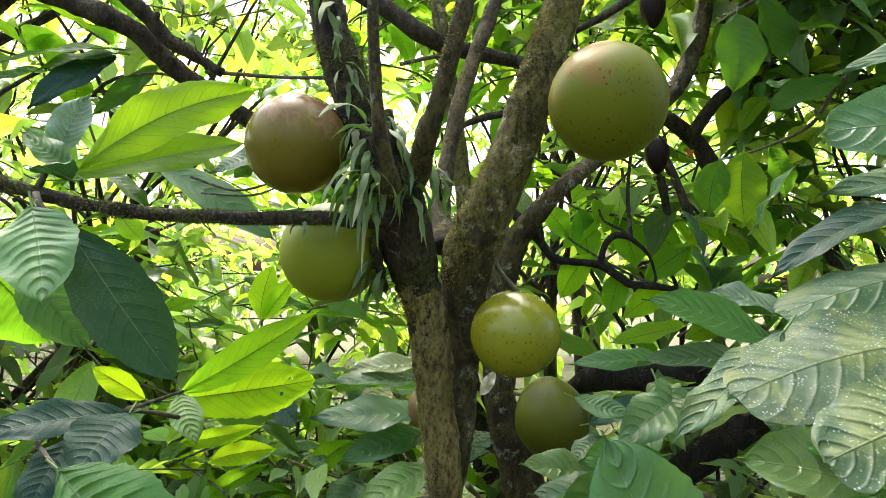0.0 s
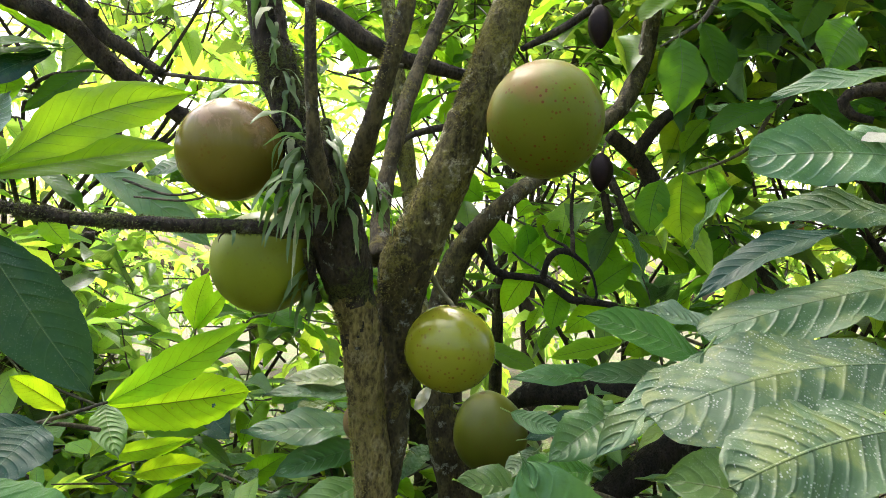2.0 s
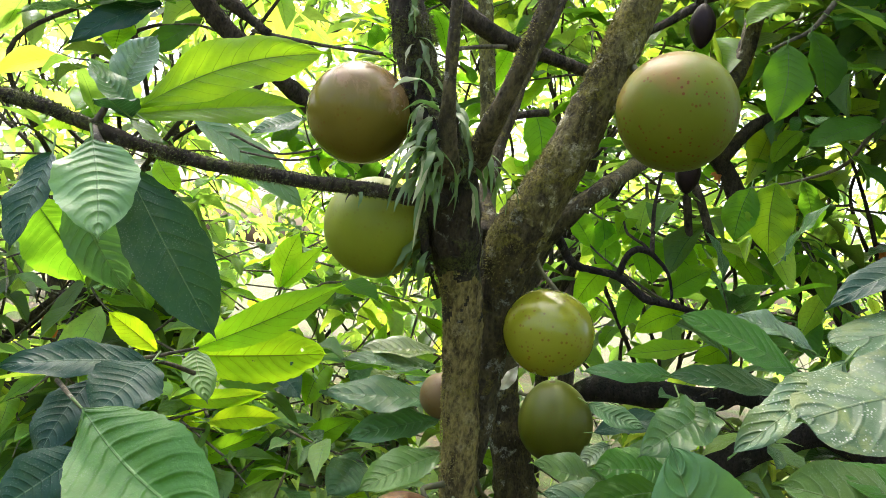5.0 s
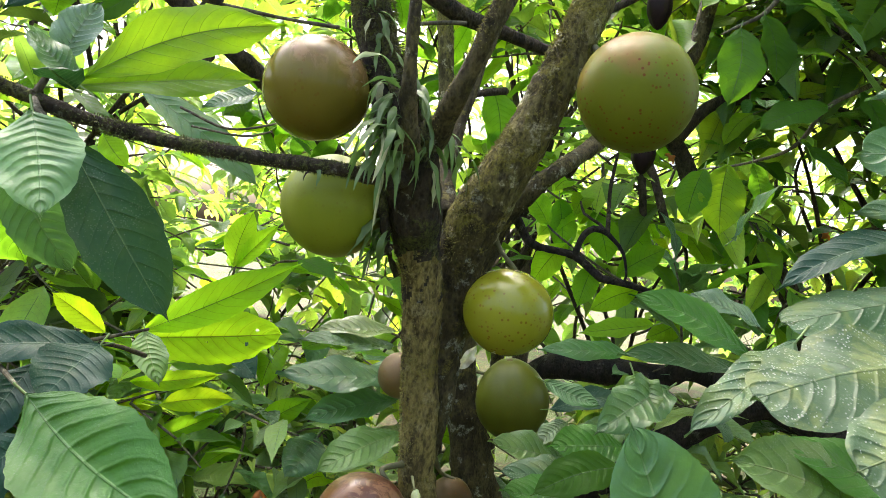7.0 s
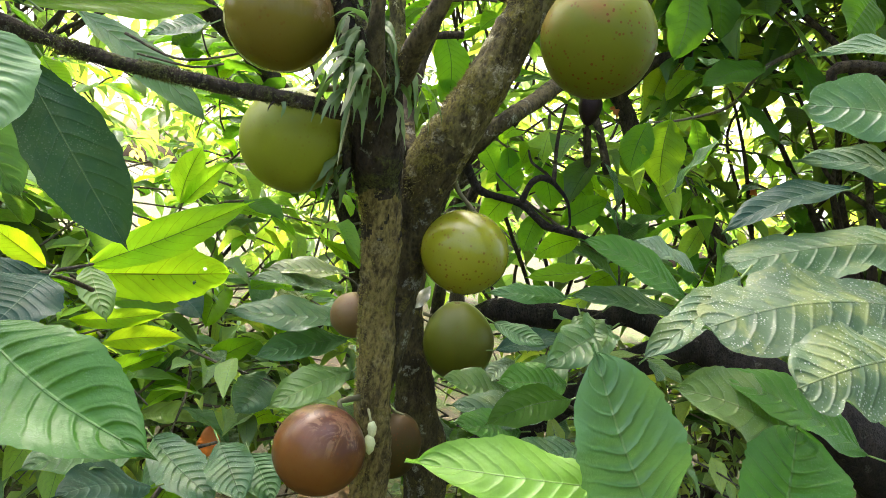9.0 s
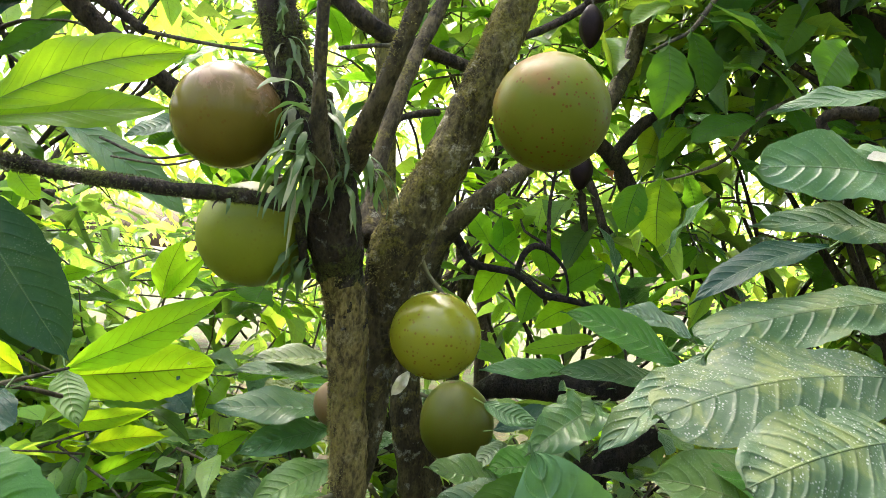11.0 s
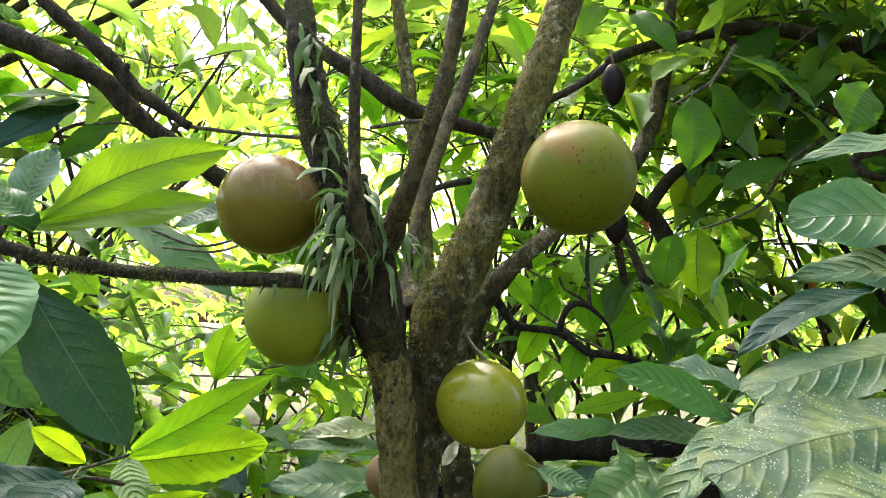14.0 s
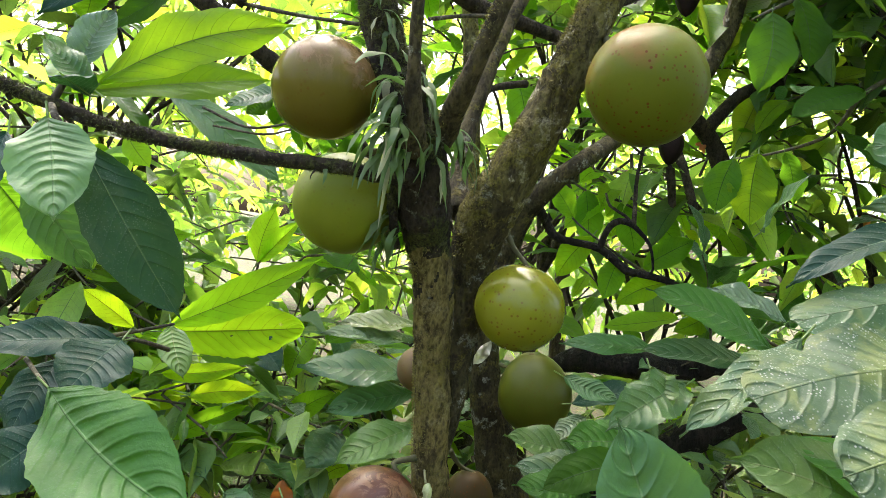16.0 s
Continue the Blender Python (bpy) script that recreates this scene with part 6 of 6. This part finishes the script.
def grove_tree(foot, crown_at, radii, twigs, size, mat, seed, label, name="cacao_tree", thick=0.07, group="cacao trees", clear=clear_of_walk, single=0):
    """A trunk, limbs that reach into the crown, and the crown's leaves on twigs."""
    r = random.Random(seed)
    th = thing(name, label, "shrub" if name == "shrub" else "tree", group, at=foot)
    o, c = Vector(foot), Vector(crown_at)
    fork = o + (c - o) * 0.5 + Vector((r.uniform(-0.1, 0.1), r.uniform(-0.1, 0.1), 0))
    limb("trunk", th, [Vector((0, 0, -0.05)), (fork - o) * 0.5 + Vector((r.uniform(-.05, .05), 0, 0)), fork - o], [thick, thick * 0.85, thick * 0.75], BARK_DARK, 12, 0.12, seed, step=0.08)
    tips, ends = [], []
    for _ in range(twigs):
        while True:
            v = Vector((r.uniform(-1, 1), r.uniform(-1, 1), r.uniform(-1, 1)))
            if 0.15 < v.length < 1.0:
                break
        v = v.normalized() * v.length ** 0.6
        p = c + Vector((v.x * radii[0], v.y * radii[1], v.z * radii[2]))
        d = Vector((v.x, v.y, v.z * 0.5 - 0.25)) + Vector((r.uniform(-.6, .6), r.uniform(-.6, .6), r.uniform(-.3, .3)))
        tips.append((p - o, d))
    blades = twig_leaves(r, tips, size, 7, 0.34 * size / 0.2, lambda q, ln: clear(q + o, ln) and q.z + o.z > 0.05)
    for k in range(9):
        p, d = tips[(k * 13) % len(tips)]
        mid = (fork - o) * 0.45 + p * 0.55 + Vector((r.uniform(-.35, .35), r.uniform(-.35, .35), r.uniform(-.1, .35)))
        if clear_of_walk(p + o, 0.3) and clear_of_walk(mid + o, 0.3):
            bow = [Vector((r.uniform(-.12, .12), r.uniform(-.12, .12), r.uniform(-.08, .12))) for _ in range(2)]
            limb("limb", th, [(fork - o) * 0.98, (fork - o) * 0.5 + mid * 0.5 + bow[0], mid, mid * 0.45 + p * 0.55 + bow[1], p], [min(0.022, thick * 0.4), min(0.013, thick * 0.25), 0.008, 0.006, 0.003], BARK_DARK, 8, 0.15, seed + k, step=0.05)
    # slim twigs that carry the leaves
    vs, fs = [], []
    for p, d in tips:
        if not clear(p + o, 0.1):
            continue
        dd = Vector(d).normalized()
        a = p - dd * 0.30 * size / 0.2 * 1.3 + Vector((0, 0, -0.03))
        b = p + dd * 0.12
        s = dd.orthogonal().normalized()
        t = dd.cross(s)
        n = len(vs)
        a2 = a * 0.5 + p * 0.5 + Vector((r.uniform(-1, 1), r.uniform(-1, 1), r.uniform(-1, 1))) * 0.045
        a = a + Vector((r.uniform(-1, 1), r.uniform(-1, 1), r.uniform(-1, 0.3))) * 0.10
        for q, rr in ((a, 0.0045), (a2, 0.004), (p, 0.0032), (b, 0.0016)):
            for k in range(4):
                an = k * math.pi / 2
                vs.append(q + (s * math.cos(an) + t * math.sin(an)) * rr)
        for i in range(3):
            for k in range(4):
                fs.append((n + 4 * i + k, n + 4 * i + (k + 1) % 4, n + 4 * i + 4 + (k + 1) % 4, n + 4 * i + 4 + k))
    if vs:
        tagged(part("brushwood", mesh_from("brushwood", vs, fs, [TWIG]), th), kind="stuff")
    if single:
        # the leaves on the side of the path are parts of their own
        blades.sort(key=lambda f: f[0].y)
        for k, (q, x, y, z) in enumerate(blades[:single]):
            part("leaf", single_leaf_mesh(mat, k % 5), th, "", Matrix.Translation(q) @ Matrix((x, y, z)).transposed().to_4x4())
        blades = blades[single:]
    if blades:
        tagged(part("crown", crown_mesh(blades, mat), th), kind="stuff")
    return th


grove_tree((-2.5, 4.2, 0), (-2.4, 4.0, 2.4), (1.4, 1.1, 1.2), 60, 0.27, LEAF_CROWN, 1, "cacao tree with bright translucent yellow-green foliage", single=300)
grove_tree((0.2, 4.6, 0), (0.1, 4.3, 2.35), (1.6, 1.2, 1.7), 85, 0.26, LEAF_CROWN, 2, "cacao tree with backlit yellow-green foliage", single=300)
grove_tree((2.1, 3.7, 0), (1.9, 3.4, 2.2), (1.3, 1.1, 1.2), 90, 0.21, LEAF_CROWN, 3, "cacao tree with layered mid-green foliage", single=300)
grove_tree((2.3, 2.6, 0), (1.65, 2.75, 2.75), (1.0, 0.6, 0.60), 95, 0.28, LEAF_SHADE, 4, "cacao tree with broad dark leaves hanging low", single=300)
grove_tree((0.9, 3.2, 0), (0.75, 3.0, 1.7), (0.7, 0.6, 0.7), 18, 0.24, LEAF_CROWN, 5, "young cacao tree with bright small leaves", thick=0.03, single=300)
grove_tree((-0.7, 3.2, 0), (-0.7, 2.9, 1.05), (0.9, 0.6, 0.5), 30, 0.22, LEAF_CROWN, 6, "young cacao tree with low bright leaves", thick=0.03, single=300)
grove_tree((-1.6, 2.3, 0), (-1.5, 2.4, 1.1), (0.7, 0.5, 0.9), 55, 0.24, LEAF_CROWN, 7, "young cacao tree with low drooping leaves", thick=0.03, single=300)
grove_tree((-4.2, 7.5, 0), (-4.0, 7.2, 2.6), (2.6, 1.8, 2.2), 150, 0.30, LEAF_CROWN, 8, "tall bright tree farther back in the grove", thick=0.1)
grove_tree((0.3, 8.3, 0), (0.3, 8.0, 2.6), (2.8, 1.8, 2.2), 190, 0.30, LEAF_CROWN, 9, "tall bright tree farther back in the grove", thick=0.1)
grove_tree((4.6, 7.0, 0), (4.4, 6.6, 2.8), (2.6, 2.0, 2.6), 200, 0.28, LEAF_CROWN, 10, "tall tree farther back in the grove", thick=0.1)
grove_tree((-0.3, 2.8, 0), (-0.4, 2.7, 0.65), (1.1, 0.6, 0.45), 50, 0.15, LEAF_LOW, 11, "low shrub with dull small leaves", "shrub", thick=0.02, group="shrubs", single=300)
grove_tree((0.9, 2.6, 0), (0.9, 2.6, 0.7), (1.0, 0.6, 0.45), 50, 0.15, LEAF_LOW, 12, "low shrub with dull small leaves", "shrub", thick=0.02, group="shrubs", single=300)
grove_tree((-1.6, 3.2, 0), (-1.5, 3.2, 0.5), (1.0, 0.7, 0.5), 120, 0.17, LEAF_CROWN, 13, "low shrub with dull small leaves", "shrub", thick=0.02, group="shrubs", single=300)
grove_tree((2.0, 3.0, 0), (2.0, 2.9, 0.9), (0.9, 0.7, 0.6), 110, 0.16, LEAF_LOW, 14, "low shrub with dull leaves", "shrub", thick=0.02, group="shrubs", single=300)
grove_tree((-0.75, 2.45, 0), (-0.7, 2.35, 0.85), (0.65, 0.40, 0.42), 40, 0.14, LEAF_LOW, 15, "low shrub with shiny small leaves", "shrub", thick=0.015, group="shrubs", single=300)
grove_tree((0.7, 2.45, 0), (0.85, 2.6, 0.85), (0.65, 0.35, 0.40), 40, 0.14, LEAF_LOW, 16, "low shrub with shiny small leaves", "shrub", thick=0.015, group="shrubs", single=300)
grove_tree((-1.35, 2.2, 0), (-1.3, 2.15, 1.05), (0.45, 0.35, 0.5), 70, 0.17, LEAF_CROWN, 17, "low shrub with bright leaves", "shrub", thick=0.015, group="shrubs", single=300)
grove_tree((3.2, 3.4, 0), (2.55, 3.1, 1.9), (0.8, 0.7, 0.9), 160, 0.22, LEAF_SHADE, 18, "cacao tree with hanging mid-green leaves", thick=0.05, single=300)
grove_tree((-0.55, 2.15, 0), (-0.55, 2.05, 0.88), (0.45, 0.28, 0.26), 14, 0.15, LEAF_LOW, 51, "low shrub with shiny grey-green leaves", "shrub", thick=0.012, group="shrubs", clear=clear_low, single=300)
grove_tree((-0.85, 2.05, 0), (-0.8, 2.0, 0.95), (0.40, 0.25, 0.25), 16, 0.17, LEAF_CROWN, 52, "low shrub with yellow-green leaves", "shrub", thick=0.012, group="shrubs", clear=clear_low, single=300)
grove_tree((-6.5, 12.5, 0), (-6.0, 12, 3.2), (4.0, 2.0, 3.2), 230, 0.42, LEAF_CROWN, 61, "tall bright tree far back in the grove", thick=0.12)
grove_tree((0.8, 13.5, 0), (0.5, 13, 3.2), (4.0, 2.0, 3.2), 300, 0.42, LEAF_CROWN, 62, "tall bright tree far back in the grove", thick=0.12)
grove_tree((7.5, 12.0, 0), (7.2, 11.5, 3.2), (4.0, 2.0, 3.2), 230, 0.42, LEAF_CROWN, 63, "tall bright tree far back in the grove", thick=0.12)
grove_tree((-1.9, 3.0, 0), (-1.35, 2.75, 2.45), (0.95, 0.5, 0.42), 10, 0.28, LEAF_CROWN, 54, "cacao tree with large leaves arching over the branch", thick=0.04, single=300)
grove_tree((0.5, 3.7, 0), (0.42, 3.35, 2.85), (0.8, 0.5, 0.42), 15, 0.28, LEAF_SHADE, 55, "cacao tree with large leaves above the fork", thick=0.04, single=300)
# added trees out of view beside and behind the walk, to block the sky
for k, (x, y) in enumerate(((-4.6, 0.9), (3.6, 0.9), (-3.8, -3.6), (2.8, -3.0), (0.2, -5.6))):
    grove_tree((x, y, 0), (x, y, 2.4), (1.7, 1.5, 1.9), 170, 0.27, LEAF_SHADE, 20 + k, "added unseen cacao tree that blocks sky beside the path", thick=0.08)

# higher crowns close the view upward
grove_tree((-3.4, 5.6, 0), (-1.9, 5.9, 4.3), (2.2, 1.2, 1.0), 200, 0.29, LEAF_CROWN, 41, "taller cacao tree with arching backlit foliage", thick=0.08)
grove_tree((1.0, 6.4, 0), (0.5, 5.8, 4.3), (1.8, 1.2, 1.0), 360, 0.29, LEAF_CROWN, 42, "taller cacao tree with arching backlit foliage", thick=0.08)
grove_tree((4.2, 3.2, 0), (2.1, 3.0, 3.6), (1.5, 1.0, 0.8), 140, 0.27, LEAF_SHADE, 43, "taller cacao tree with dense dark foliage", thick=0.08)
# two crowns added out of view to keep sun and sky off the fruits
grove_tree((-3.6, 2.0, 0), (-0.3, 2.9, 4.3), (1.9, 1.1, 0.6), 170, 0.28, LEAF_SHADE, 44, "added unseen tree that keeps sun off the calabash tree", thick=0.08)
grove_tree((2.6, 1.7, 0), (0.5, 1.5, 4.4), (1.5, 1.1, 0.5), 150, 0.28, LEAF_SHADE, 45, "added unseen tree that blocks sky over the calabash tree", thick=0.08)
# added tall crowns out of view over the path, to break up sky light
grove_tree((-2.6, -1.4, 0), (1.0, -1.1, 4.7), (2.0, 1.6, 0.9), 130, 0.28, LEAF_SHADE, 31, "added unseen tall tree that blocks sky over the path", thick=0.11)
grove_tree((3.0, -0.6, 0), (2.1, 0.2, 4.3), (2.1, 1.8, 0.9), 210, 0.28, LEAF_SHADE, 32, "added unseen tall tree that blocks sky over the path", thick=0.11)

# ---- ground ----
def litter_material(name):
    """Dark soil under rotting leaves, with low green growth in patches."""
    m, nt, p, out = mat_base(name)
    obj = coords(nt)
    soil = mixc(nt, noise_tex(nt, 7.0, 6.0, obj), (0.022, 0.017, 0.010), (0.060, 0.048, 0.026))
    bits = nd(nt, "ShaderNodeTexVoronoi", Scale=16.0, Randomness=1.0)
    nt.links.new(coords(nt, "Object", (1.0, 1.7, 1.0)), bits.inputs["Vector"])
    sep = nt.nodes.new("ShaderNodeSeparateColor")
    nt.links.new(bits.outputs["Color"], sep.inputs[0])
    fallen = mixc(nt, sep.outputs[0], (0.050, 0.034, 0.014), (0.150, 0.105, 0.050))
    lies = maths(nt, "MULTIPLY", maths(nt, "SUBTRACT", 1.0, ramp(nt, bits.outputs["Distance"], 0.35, 0.50)), ramp(nt, sep.outputs[1], 0.35, 0.55))
    col = mixc(nt, lies, soil, fallen)
    weed = maths(nt, "MULTIPLY", ramp(nt, noise_tex(nt, 2.2, 6.0, obj, 0.7), 0.46, 0.56), ramp(nt, noise_tex(nt, 60.0, 3.0, obj), 0.35, 0.55))
    col = mixc(nt, weed, col, (0.050, 0.085, 0.018))
    nt.links.new(col, p.inputs["Base Color"])
    p.inputs["Roughness"].default_value = 0.9
    p.inputs["Specular IOR Level"].default_value = 0.2
    bump(nt, maths(nt, "ADD", lies, maths(nt, "ADD", weed, noise_tex(nt, 40.0, 4.0, obj))), 0.8, 0.01, [p])
    return m


GROUND = litter_material("littered_floor")
gv, gf = [], []
rings = [0, 0.6, 1.2, 1.8, 2.4, 3.2, 4.2, 5.5, 7.5, 10, 14, 20, 32, 60, 120, 300]
for i, rr in enumerate(rings[1:]):
    for k in range(40):
        a = 2 * math.pi * k / 40
        x, y = rr * math.cos(a), 2 + rr * math.sin(a)
        gv.append((x, y, 0.05 * noise.noise(Vector((x * 0.7, y * 0.7, 0))) - 0.02))
gv.append((0, 2, 0))
for k in range(40):
    gf.append((len(gv) - 1, k, (k + 1) % 40))
for i in range(len(rings) - 2):
    for k in range(40):
        a, b = i * 40 + k, i * 40 + (k + 1) % 40
        gf.append((a, a + 40, b + 40, b))
tagged(new("ground", mesh_from("ground", gv, gf, [GROUND])), "shaded grove floor of leaf litter and low green growth", "ground", kind="structure")
